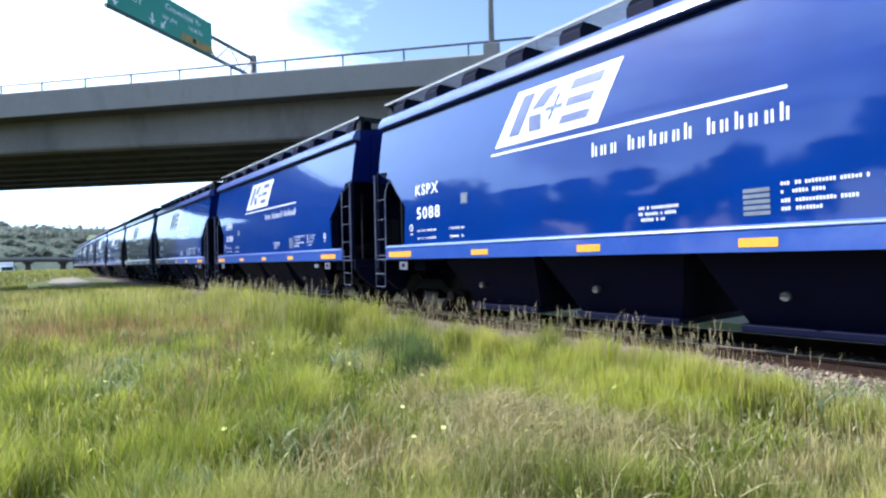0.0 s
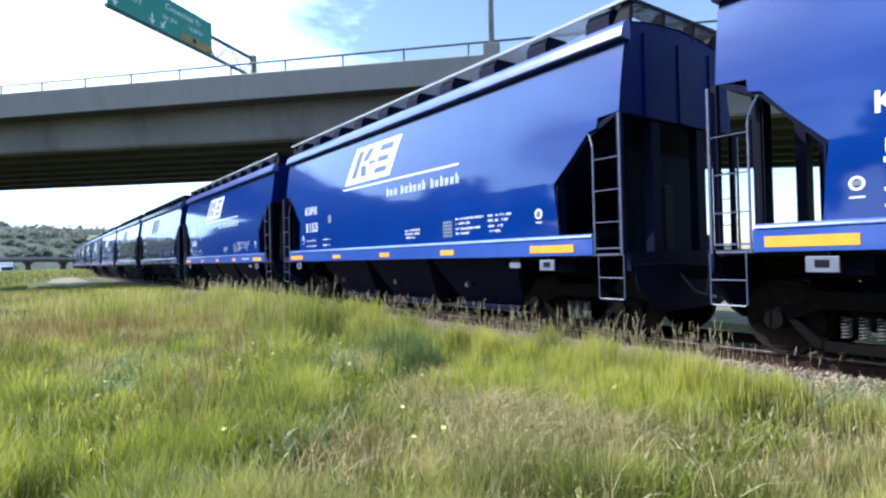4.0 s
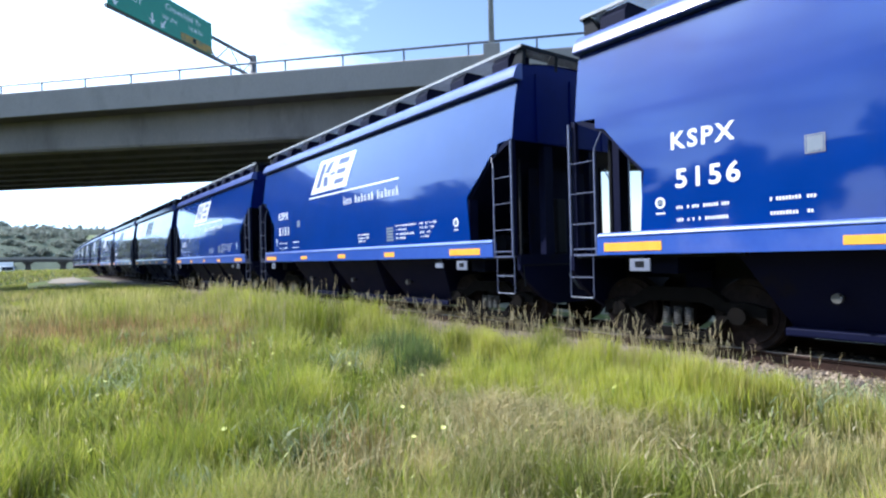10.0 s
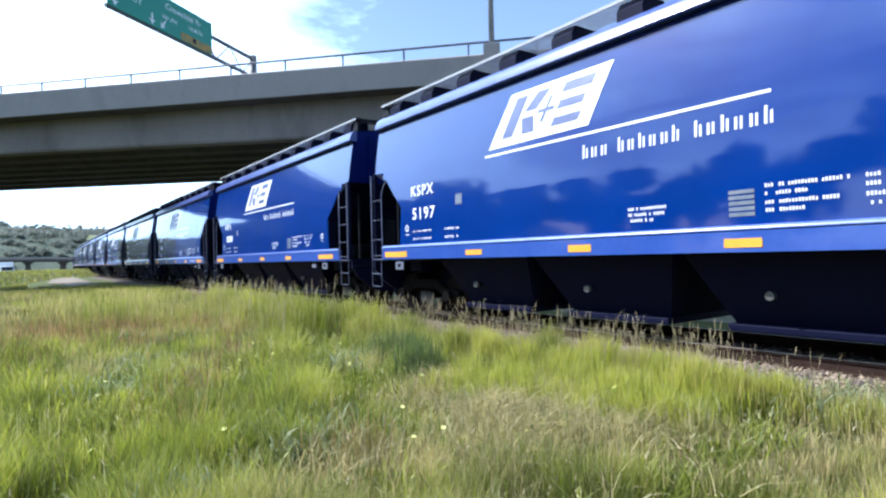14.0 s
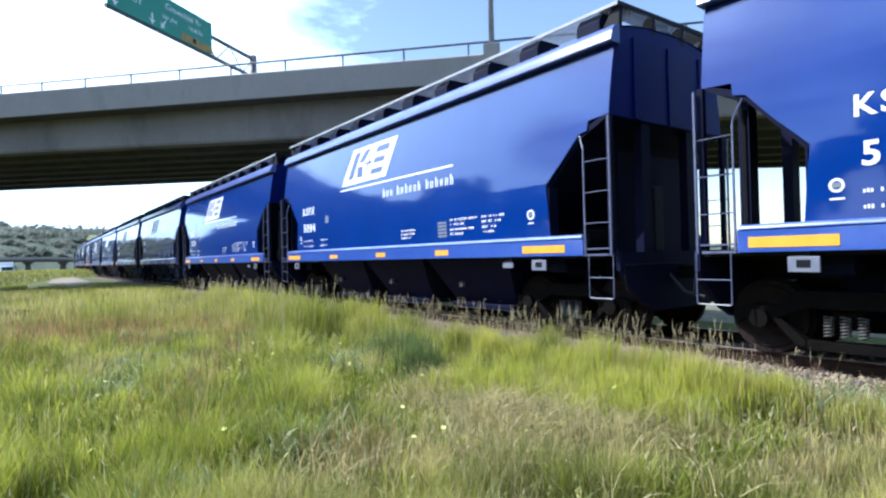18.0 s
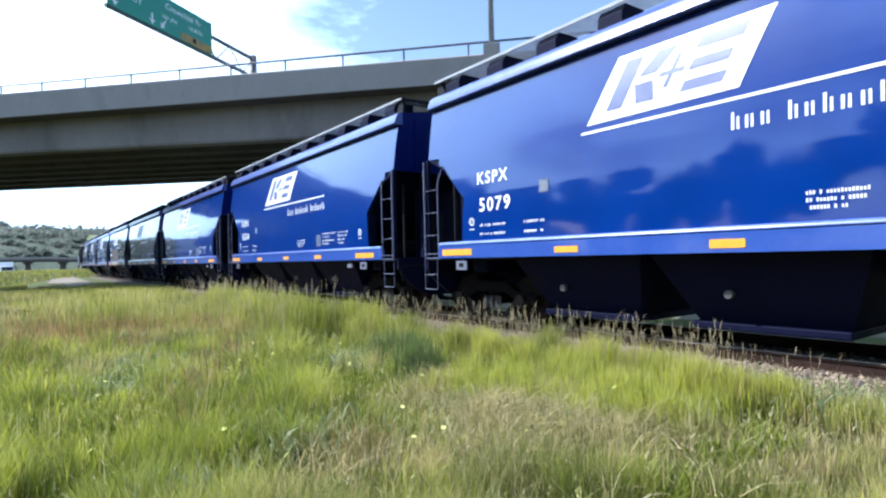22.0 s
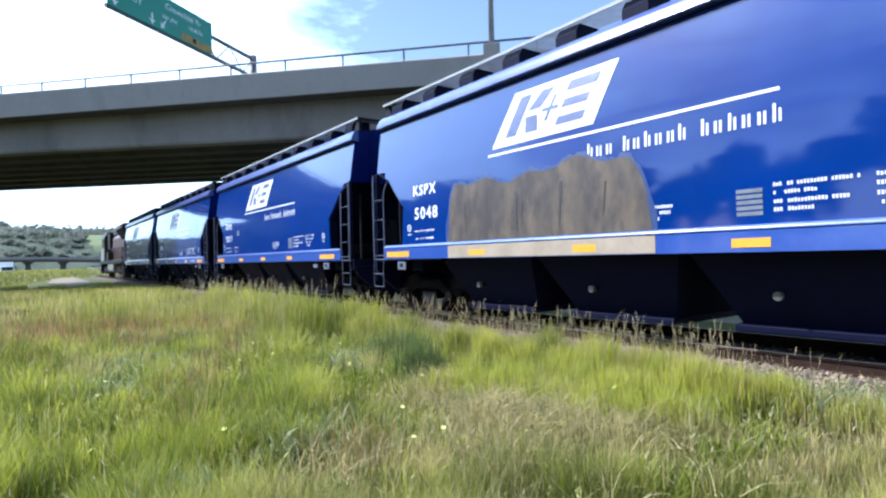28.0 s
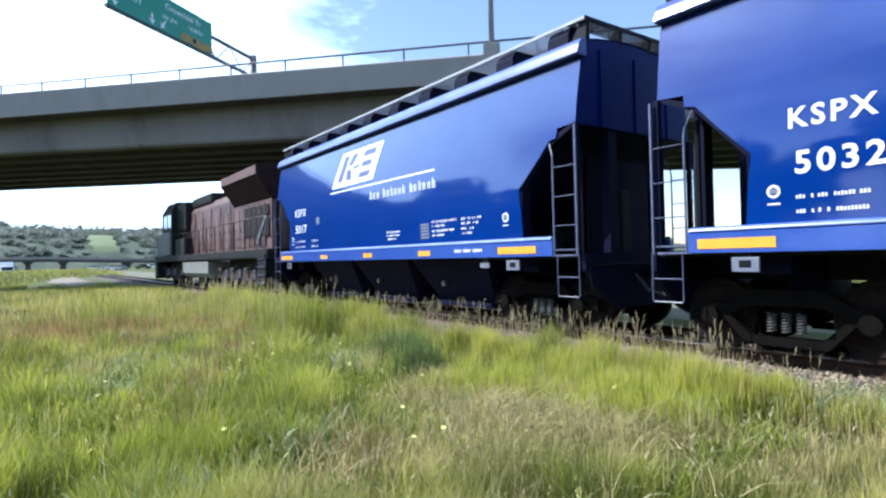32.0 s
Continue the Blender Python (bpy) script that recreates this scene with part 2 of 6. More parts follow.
# far leaves paled and greyed: haze painted into all three colours
FAR_LEAF = leafy("hazed_scrub_leaves", (0.175, 0.192, 0.155), (0.20, 0.215, 0.172), (0.21, 0.222, 0.18))
PETAL = surface("yellow_petals", (0.70, 0.68, 0.12), (0.78, 0.76, 0.32), 9.0, 0.6, bump=0.0)


for m in (BLUE,):
    m.node_tree.nodes["Principled BSDF"].inputs["Coat IOR"].default_value = 1.50


# ---- building helpers ----
class Shape:
    """Collects faces for one mesh."""

    def __init__(self):
        self.v, self.f = [], []

    def quad(self, *pts):
        n = len(self.v)
        self.v += [tuple(p) for p in pts]
        self.f.append(tuple(range(n, n + len(pts))))
        return self

    def box(self, x0, x1, y0, y1, z0, z1, bevel=0.0):
        if bevel <= 0:
            n = len(self.v)
            self.v += [(x, y, z) for z in (z0, z1) for y in (y0, y1) for x in (x0, x1)]
            self.f += [tuple(n + i for i in q) for q in ((0, 2, 3, 1), (4, 5, 7, 6), (0, 1, 5, 4), (2, 6, 7, 3), (0, 4, 6, 2), (1, 3, 7, 5))]
            return self
        bm = bmesh.new()
        bmesh.ops.create_cube(bm, size=1)
        for q in bm.verts:
            q.co = Vector(((x0 + x1) / 2 + q.co.x * (x1 - x0), (y0 + y1) / 2 + q.co.y * (y1 - y0), (z0 + z1) / 2 + q.co.z * (z1 - z0)))
        bmesh.ops.bevel(bm, geom=bm.edges[:], offset=bevel, segments=2, affect="EDGES", profile=0.5)
        return self.take(bm)

    def take(self, bm):
        n = len(self.v)
        bm.verts.ensure_lookup_table()
        self.v += [tuple(q.co) for q in bm.verts]
        self.f += [tuple(n + q.index for q in face.verts) for face in bm.faces]
        bm.free()
        return self

    def tube(self, p, q, r, sides=8, r2=None):
        """A closed cylinder or cone from p to q."""
        p, q = Vector(p), Vector(q)
        r2 = r if r2 is None else r2
        w = (q - p).normalized()
        a = w.orthogonal().normalized()
        b = w.cross(a)
        n = len(self.v)
        for c, rad in ((p, r), (q, r2)):
            for i in range(sides):
                t = 2 * math.pi * i / sides
                self.v.append(tuple(c + a * (rad * math.cos(t)) + b * (rad * math.sin(t))))
        for i in range(sides):
            j = (i + 1) % sides
            self.f.append((n + i, n + j, n + sides + j, n + sides + i))
        self.f += [tuple(n + i for i in range(sides - 1, -1, -1)), tuple(n + sides + i for i in range(sides))]
        return self

    def pipe(self, pts, r, sides=6):
        """A round bar bent through the points, in one piece."""
        pts = [Vector(p) for p in pts]
        n, a = len(self.v), None
        for i, p in enumerate(pts):
            w = (pts[min(i + 1, len(pts) - 1)] - pts[max(i - 1, 0)]).normalized()
            a = (w.orthogonal() if a is None else a - w * a.dot(w)).normalized()
            b = w.cross(a)
            self.v += [tuple(p + a * (r * math.cos(6.2832 * k / sides)) + b * (r * math.sin(6.2832 * k / sides))) for k in range(sides)]
        for i in range(len(pts) - 1):
            for k in range(sides):
                m = (k + 1) % sides
                self.f.append((n + i * sides + k, n + i * sides + m, n + (i + 1) * sides + m, n + (i + 1) * sides + k))
        e = n + (len(pts) - 1) * sides
        self.f += [tuple(n + k for k in range(sides - 1, -1, -1)), tuple(e + k for k in range(sides))]
        return self

    def prism(self, outline, axis, a, b):
        """An outline of (p, q) pairs pushed from a to b along the axis: x (p=y, q=z), y (p=x, q=z) or z (p=x, q=y)."""
        n, k = len(self.v), len(outline)
        for c in (a, b):
            for p, q in outline:
                self.v.append((c, p, q) if axis == "x" else (p, c, q) if axis == "y" else (p, q, c))
        for i in range(k):
            j = (i + 1) % k
            self.f.append((n + i, n + j, n + k + j, n + k + i))
        self.f += [tuple(n + i for i in range(k - 1, -1, -1)), tuple(n + k + i for i in range(k))]
        return self

    def sheet(self, rows, thick=None):
        """A grid of points, row by row."""
        n, k = len(self.v), len(rows[0])
        for r in rows:
            self.v += [tuple(p) for p in r]
        for i in range(len(rows) - 1):
            for j in range(k - 1):
                self.f.append((n + i * k + j, n + i * k + j + 1, n + (i + 1) * k + j + 1, n + (i + 1) * k + j))
        return self

    def mesh(self, name, material, smooth=False):
        me = bpy.data.meshes.new(name)
        me.from_pydata(self.v, [], self.f)
        bm = bmesh.new()
        bm.from_mesh(me)
        bmesh.ops.recalc_face_normals(bm, faces=bm.faces)
        bm.to_mesh(me)
        bm.free()
        me.materials.append(material)
        if smooth:
            me.polygons.foreach_set("use_smooth", [True] * len(me.polygons))
        return me


def part(name, shape, material, parent, label="", smooth=False, at=None):
    ob = new(name, shape.mesh(name, material, smooth) if isinstance(shape, Shape) else shape)
    ob.parent = parent
    if at is not None:
        ob.matrix_basis = at
    if label:
        tagged(ob, label)
    return ob


def thing(name, label, category, group="", at=None, kind=""):
    ob = tagged(new(name), label, category, group, kind)
    if at is not None:
        ob.matrix_basis = at
    return ob


def structure(name, shape, material, label, smooth=False):
    return tagged(new(name, shape.mesh(name, material, smooth)), label, kind="structure")


# ---- the line of the track ----
HALF = 1.6                      # from the track's middle to the cars' near sides
RAIL_Z = -0.14                  # top of the rails
BEND_AT, BEND_R = 35.0, 2720.0  # straight as far as here, then a wide bend


def on_track(s, across=0.0, up=0.0):
    """A point of the track s metres along it, and its heading in radians (clockwise from +y)."""
    if s <= BEND_AT:
        x, y, h = HALF, s, 0.0
    else:
        h = (s - BEND_AT) / BEND_R
        x, y = HALF + BEND_R * (1 - math.cos(h)), BEND_AT + BEND_R * math.sin(h)
    return Vector((x + across * math.cos(h), y - across * math.sin(h), up)), h


def track_pose(s):
    p, h = on_track(s)
    return Matrix.Translation(p) @ Matrix.Rotation(-h, 4, "Z")


def ground_z(x, y):
    """Height of the ground under the grass: a gentle uneven field, level with the foot of the ballast."""
    far = max(0.0, min(1.0, (90 - math.hypot(x, y)) / 40))
    z = -0.40 + far * 0.10 * noise.noise((x * 0.16, y * 0.16, 0.3)) + far * 0.04 * noise.noise((x * 0.7, y * 0.7, 4.0))
    d = math.hypot(x + 7, y)
    if d > 30:
        z -= min(0.9, (d - 30) * 0.02) * max(0.0, min(1.0, (-2.0 - x) / 9 + max(0, d - 120) / 60))
    return z


# ---- ground, track bed ----
def build_ground():
    xs = [-3000, -1200, -500, -250, -140, -90, -60, -45] + [-36 + 1.0 * i for i in range(33)] + [-3.4, -2.8, -2.2, -1.6, -1.0, -0.4, 3.6, 4.4, 6, 9, 13, 20, 30, 50, 90, 160, 300, 600, 1200, 3000]
    ys = [-3000, -800, -200, -60, -20, -8, -4] + [-2 + 1.0 * i for i in range(98)] + [100, 110, 130, 160, 200, 260, 340, 460, 700, 1200, 2000, 4000]
    s = Shape().sheet([[(x, y, ground_z(x, y)) for x in xs] for y in ys])
    structure("ground", s, EARTH, "dry grassy field beside the railway line", smooth=True)


def build_track():
    # ballast bed swept along the line
    prof = [(-4.2, -1.5), (-2.75, -0.52), (-2.2, -0.30), (-1.75, -0.20), (-1.3, -0.17), (1.3, -0.17), (1.75, -0.2), (2.2, -0.30), (2.9, -0.55), (4.2, -1.5)]
    steps = [-30 + 2.5 * i for i in range(27)] + [40 + 10 * i for i in range(40)]
    s = Shape().sheet([[on_track(t, a, RAIL_Z + z + 0.02 * noise.noise((a * 2, t, 0)))[0] for a, z in prof] for t in steps])
    structure("track_bed", s, BED, "dusty stone ballast bed under the track", smooth=True)
    lane = [[(x, y, ground_z(x, y) + 0.13 - 0.16 * (k in (0, 3))) for y in [-30 + 5 * i for i in range(60)]] for k, x in enumerate((4.9, 5.4, 11.5, 12.2))]
    structure("service_lane", Shape().sheet(lane), CINDER, "grey cinder lane beyond the track", smooth=True)
    line = tagged(new("railway_track"), "rusty steel rails on timber ties in ballast", kind="structure")
    for side in (-1, 1):
        foot, head = Shape(), Shape()
        for sh, pr in ((foot, [(-0.07, -0.17), (-0.07, -0.155), (-0.012, -0.135), (-0.012, -0.045), (-0.034, -0.035), (-0.034, -0.008), (0.034, -0.008), (0.034, -0.035), (0.012, -0.045), (0.012, -0.135), (0.07, -0.155), (0.07, -0.17)]),
                       (head, [(-0.030, -0.008), (-0.028, 0.0), (0.028, 0.0), (0.030, -0.008)])):
            sh.sheet([[on_track(t, side * 0.752 + a, z + RAIL_Z)[0] for a, z in pr] for t in [-30 + 5 * i for i in range(13)] + [40 + 10 * i for i in range(40)]])
        rail = part("rail", foot, RAIL, line)
        part("rail_head", head, RAIL_TOP, rail, "polished running surface")
    tie = Shape().box(-1.3, 1.3, -0.115, 0.115, -0.34, -0.155, 0.012).mesh("tie", TIE)
    for i in range(170):
        t = -8 + i * 0.52
        m = track_pose(t) @ pose(random.uniform(-0.03, 0.03), 0, RAIL_Z + random.uniform(-0.008, 0.004), 0, 0, random.uniform(-0.8, 0.8))
        part("tie", tie, TIE, line, at=m)
    far = Shape()
    for i in range(400):
        t = 80.4 + i * 0.8
        p, h = on_track(t)
        far.box(p.x - 1.3, p.x + 1.3, p.y - 0.115, p.y + 0.115, RAIL_Z - 0.34, RAIL_Z - 0.16)
    tagged(part("far_ties", far, TIE, line), kind="stuff")


def stones():
    """Loose ballast stones along the shoulder that faces the field, and between the ties."""
    rnd = np.random.default_rng(5)
    base = np.array([[1, 0, 0], [-0.9, 0.2, 0], [0, 1, 0.1], [0.1, -1, 0], [0, 0.1, 0.8], [0, 0, -0.8]])
    tri = np.array([[0, 2, 4], [2, 1, 4], [1, 3, 4], [3, 0, 4], [2, 0, 5], [1, 2, 5], [3, 1, 5], [0, 3, 5]])
    n = 20000
    t = rnd.random(n) * 34 - 3
    a = np.where(rnd.random(n) < 0.8, -0.8 - 2.1 * rnd.random(n) ** 1.25, rnd.uniform(-0.7, 1.9, n))
    z = np.interp(a, [-2.9, -2.75, -2.2, -1.75, -1.3, 1.3, 1.75, 2.2], [-0.55, -0.50, -0.29, -0.19, -0.165, -0.165, -0.19, -0.29])
    r = rnd.uniform(0.014, 0.032, n)
    ang = rnd.uniform(0, 6.283, (n, 3))
    ca, sa, cb, sb = np.cos(ang[:, 0]), np.sin(ang[:, 0]), np.cos(ang[:, 1]), np.sin(ang[:, 1])
    v = base[None] * rnd.uniform(0.7, 1.25, (n, 6, 1)) * r[:, None, None] * np.array([1.2, 1, 0.85])
    x = v[..., 0] * ca[:, None] - v[..., 1] * sa[:, None]
    y = v[..., 0] * sa[:, None] + v[..., 1] * ca[:, None]
    zz = v[..., 2]
    y, zz = y * cb[:, None] - zz * sb[:, None], y * sb[:, None] + zz * cb[:, None]
    x, y, zz = x + (HALF + a)[:, None], y + t[:, None], zz + (np.maximum(z + RAIL_Z, ground_many(HALF + a, t)) + r * 0.25)[:, None]
    co = np.stack([x, y, zz], -1).reshape(-1, 3)
    f = (tri[None] + (np.arange(n) * 6)[:, None, None]).reshape(-1, 3)
    me = bpy.data.meshes.new("ballast_stones")
    me.from_pydata(co.tolist(), [], f.tolist())
    m = BALLAST.copy()
    m.name = "loose_ballast_stone"
    nt = m.node_tree
    geo = nt.nodes.new("ShaderNodeNewGeometry")
    for node in list(nt.nodes):
        if node.bl_idname == "ShaderNodeObjectInfo":
            to = node.outputs["Random"].links[0].to_socket
            nt.links.new(geo.outputs["Random Per Island"], to)
            nt.nodes.remove(node)
    me.materials.append(m)
    tagged(new("ballast_stones", me), "loose grey and tan ballast stones on the shoulder", "stones", kind="stuff")


# ---- the overpass ----
B0, BDIR = Vector((-1.99, 31.91, 0)), Vector((0.726, -0.688, 0)).normalized()
BNRM = Vector((0.688, 0.726, 0)).normalized()
SOFFIT_Z, DECK_Z = 7.0, 8.85


def bp(along, across, z):
    """A point of the overpass: metres along it (towards the camera's right), across it from the near girder's face, and up."""
    p = B0 + BDIR * along + BNRM * across
    return EYE + (Vector((p.x, p.y, z)) - EYE) * BRIDGE_SIZE


BRIDGE_SIZE = 1.17


def bar_between(s, sections):
    """A solid through several cross sections, each a list of points."""
    n, k = len(s.v), len(sections[0])
    for sec in sections:
        s.v += [tuple(p) for p in sec]
    for i in range(len(sections) - 1):
        for j in range(k):
            s.f.append((n + i * k + j, n + i * k + (j + 1) % k, n + (i + 1) * k + (j + 1) % k, n + (i + 1) * k + j))
    s.f += [tuple(n + j for j in range(k - 1, -1, -1)), tuple(n + (len(sections) - 1) * k + j for j in range(k))]
    return s


def bridge_width(a):
    return 12.8 + max(0.0, (a - 2) * 0.138)


def deck_z(a):
    return DECK_Z + 0.0135 * (max(-40, min(a, 40)) + 6.6)


def build_bridge():
    a0, a1 = -75.0, 75.0
    stops = [a0, -40, -20, -8, 0, 8, 20, 40, a1]
    b = tagged(new("overpass"), "grey concrete road overpass crossing above the railway", kind="structure")
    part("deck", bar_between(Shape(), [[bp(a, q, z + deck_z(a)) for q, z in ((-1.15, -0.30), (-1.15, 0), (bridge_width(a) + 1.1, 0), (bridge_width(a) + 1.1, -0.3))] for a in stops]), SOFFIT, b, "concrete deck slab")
    step, a = 6.1, a0
    while a < a1:
        e = min(a + step, a1)
        sec = [(-1.28, -0.34), (-1.30, 0.80), (-1.24, 0.86), (-1.02, 0.86), (-0.86, 0.3), (-0.86, -0.005), (-1.12, -0.34)]
        part("parapet_panel", bar_between(Shape(), [[bp(t, q, z + deck_z(t)) for q, z in sec] for t in (a + 0.002, e - 0.002)]), CONCRETE, b)
        far = [(1.25, -0.4), (1.25, 0.86), (1.0, 0.86), (0.85, 0.01), (1.0, -0.4)]
        part("far_parapet_panel", bar_between(Shape(), [[bp(t, q + bridge_width(t), z + deck_z(t)) for q, z in far] for t in (a + 0.002, e - 0.002)]), CONCRETE, b)
        a = e
    for t0, t1 in ((a0, -0.006), (0.006, 8.414), (8.426, a1)):
        ss = [t0] + [t for t in stops if t0 < t < t1] + [t1]
        part("edge_girder", bar_between(Shape(), [[bp(t, q, z) for q, z in ((0.0, SOFFIT_Z), (-0.06, SOFFIT_Z + 0.12), (-0.06, deck_z(t) - 0.30), (0.75, deck_z(t) - 0.30), (0.75, SOFFIT_Z))] for t in ss]), GIRDER, b, "long plain concrete girder face")
    for t in (0.0, 8.42):
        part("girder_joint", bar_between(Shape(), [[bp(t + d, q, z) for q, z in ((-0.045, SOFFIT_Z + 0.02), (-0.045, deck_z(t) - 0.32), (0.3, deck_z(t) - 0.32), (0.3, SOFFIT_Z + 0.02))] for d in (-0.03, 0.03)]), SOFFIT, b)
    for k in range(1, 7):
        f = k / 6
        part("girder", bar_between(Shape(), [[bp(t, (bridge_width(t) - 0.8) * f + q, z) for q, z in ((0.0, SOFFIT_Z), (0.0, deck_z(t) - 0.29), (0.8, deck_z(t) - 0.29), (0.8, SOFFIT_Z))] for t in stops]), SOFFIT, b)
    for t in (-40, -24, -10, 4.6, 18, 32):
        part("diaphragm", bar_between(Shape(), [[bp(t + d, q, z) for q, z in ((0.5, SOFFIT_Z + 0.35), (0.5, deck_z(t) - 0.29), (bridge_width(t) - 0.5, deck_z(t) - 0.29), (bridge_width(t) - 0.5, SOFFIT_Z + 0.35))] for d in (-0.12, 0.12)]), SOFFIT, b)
    # supports at both ends of the span, outside the view
    for t in (-48, 62):
        part("pier", bar_between(Shape(), [[bp(t + d, q, z) for q, z in ((1.0, -1.2), (1.0, SOFFIT_Z), (bridge_width(t) - 1, SOFFIT_Z), (bridge_width(t) - 1, -1.2))] for d in (-0.6, 0.6)]), CONCRETE, b)
    rail_z = lambda t: deck_z(t) + 0.86 + 0.40 + 0.0068 * (max(-30, min(t, 40)) + 6.6)
    part("top_rail", bar_between(Shape(), [[bp(t, -1.13 + 0.05 * math.cos(u), rail_z(t) + 0.05 * math.sin(u)) for u in (0, 1.047, 2.094, 3.1416, 4.189, 5.236)] for t in stops]), RAILING, b, "grey steel tube rail")
    for i in range(-9, 16):
        t = -4.41 + 2.28 * i + 0.042 * i * i
        part("rail_post", Shape().tube(bp(t, -1.13, deck_z(t) + 0.84), bp(t, -1.13, rail_z(t) - 0.02), 0.05, 6), RAILING, b)
    t = LAMP_AT
    part("lamp_pedestal", bar_between(Shape(), [[bp(t + d, q, z + deck_z(t)) for q, z in ((-1.5, 0.45), (-1.5, 1.22), (-0.9, 1.22), (-0.9, 0.45))] for d in (-0.36, 0.36)]), CONCRETE, b)


LAMP_AT = 17.55


def build_lamp():
    p = bp(LAMP_AT, -1.2, deck_z(LAMP_AT) + 1.22)
    lamp = thing("street_lamp", "tall grey steel lamp post on the overpass parapet", "street lamp", at=pose(*p) @ Matrix.Scale(BRIDGE_SIZE, 4))
    part("base_plate", Shape().box(-0.2, 0.2, -0.2, 0.2, 0, 0.04, 0.01), GALV, lamp)
    part("pole", Shape().tube((0, 0, 0.03), (0, 0, 9.5), 0.13, 12, 0.08), GALV, lamp, smooth=True)
    part("arm", Shape().tube((0, 0, 9.4), (1.0, 1.9, 10.1), 0.05, 8), GALV, lamp)
    part("lamp_head", Shape().box(0.8, 1.25, 1.7, 2.6, 10.05, 10.2, 0.04), GALV, lamp)


def lettering(text, size, material, parent, m, name="lettering", spacing=1.0, width=None, bold=0.0):
    """Flat letters from the built-in font, as a thin mesh: x to the right and y up of the pose m."""
    c = bpy.data.curves.new("letters", "FONT")
    c.body, c.size, c.extrude, c.resolution_u, c.space_character, c.offset = text, size, 0.0, 3, spacing, bold
    ob = bpy.data.objects.new("letters", c)
    scene.collection.objects.link(ob)
    me = bpy.data.meshes.new_from_object(ob.evaluated_get(bpy.context.evaluated_depsgraph_get()))
    bpy.data.objects.remove(ob)
    bpy.data.curves.remove(c)
    if width:
        xs = [v.co.x for v in me.vertices]
        k, x0 = width / (max(xs) - min(xs)), min(xs)
        for v in me.vertices:
            v.co.x = (v.co.x - x0) * k
    me.materials.clear()
    me.materials.append(material)
    me.name = name
    return part(name, me, material, parent, at=m)


def build_sign():
    """The big green sign on an arm that reaches over the road from a post on the far side of the overpass."""
    h = radians(90 - 52.33)
    # local x runs along the arm towards the post, local -y is the face, z up; the origin is under the panel's end nearest the post
    g = thing("sign_gantry", "green overhead road sign on a steel truss arm", "road sign", at=Matrix.Translation(EYE) @ Matrix.Scale(BRIDGE_SIZE, 4) @ Matrix.Translation(-EYE) @ Matrix.Translation((3.15, 38.11, 0)) @ Matrix.Rotation(h, 4, "Z"))
    z0, z1, x0, x1 = 14.4, 16.47, -7.95, 0.05
    part("post", Shape().tube((4.75, 0.3, 8.6), (4.75, 0.3, 15.95), 0.26, 14), GANTRY, g, smooth=True)
    part("post_base", Shape().box(4.35, 5.15, -0.1, 0.7, 8.4, 8.75, 0.03), CONCRETE, g)
    for z in (14.42, 15.72):
        part("chord", Shape().box(-7.9, 4.8, 0.2, 0.4, z - 0.1, z + 0.1, 0.02), GANTRY, g)
    for i in range(9):
        x = -7.7 + i * 1.4
        part("brace", Shape().tube((x, 0.3, 15.7 if i % 2 else 14.45), (x + 1.35, 0.3, 14.45 if i % 2 else 15.7), 0.045, 6), GANTRY, g)
    panel = part("sign_panel", Shape().box(x0, x1, 0.10, 0.16, z0, z1, 0.01), SIGN_GREEN, g, "dark green panel")
    # writing faces -y
    face = lambda x, z: Matrix(((1, 0, 0, x), (0, 0, -1, 0.095), (0, 1, 0, z), (0, 0, 0, 1)))
    for text, size, x, z, w in (("Crowchild Tr", 0.50, -3.95, 15.80, 2.95), ("SOUTH", 0.34, -4.2, 15.18, 1.15), ("NORTH", 0.34, -2.08, 15.28, 1.22), ("EAST", 0.40, -6.85, 15.25, 1.15)):
        tagged(lettering(text, size, WHITE, panel, face(x, z), width=w), kind="stuff")
    for x, turn in ((-4.98, 0), (-4.2, 35), (-7.5, 0)):
        s = Shape().prism([(-0.05, 0.0), (-0.05, 0.42), (0.05, 0.42), (0.05, 0.0), (0.24, 0.12), (0, -0.2), (-0.24, 0.12)], "y", 0.090, 0.096)
        part("arrow", s, WHITE, panel, at=pose(x, 0, 14.72, 0, turn, 0))
    part("exit_panel", Shape().box(-2.75, 0.03, 0.085, 0.098, z0 + 0.03, z0 + 0.52), SIGN_YELLOW, panel, "yellow strip")
    part("exit_arrow", Shape().box(-1.75, -1.45, 0.08, 0.084, z0 + 0.2, z0 + 0.48), LOCO_DARK, panel)


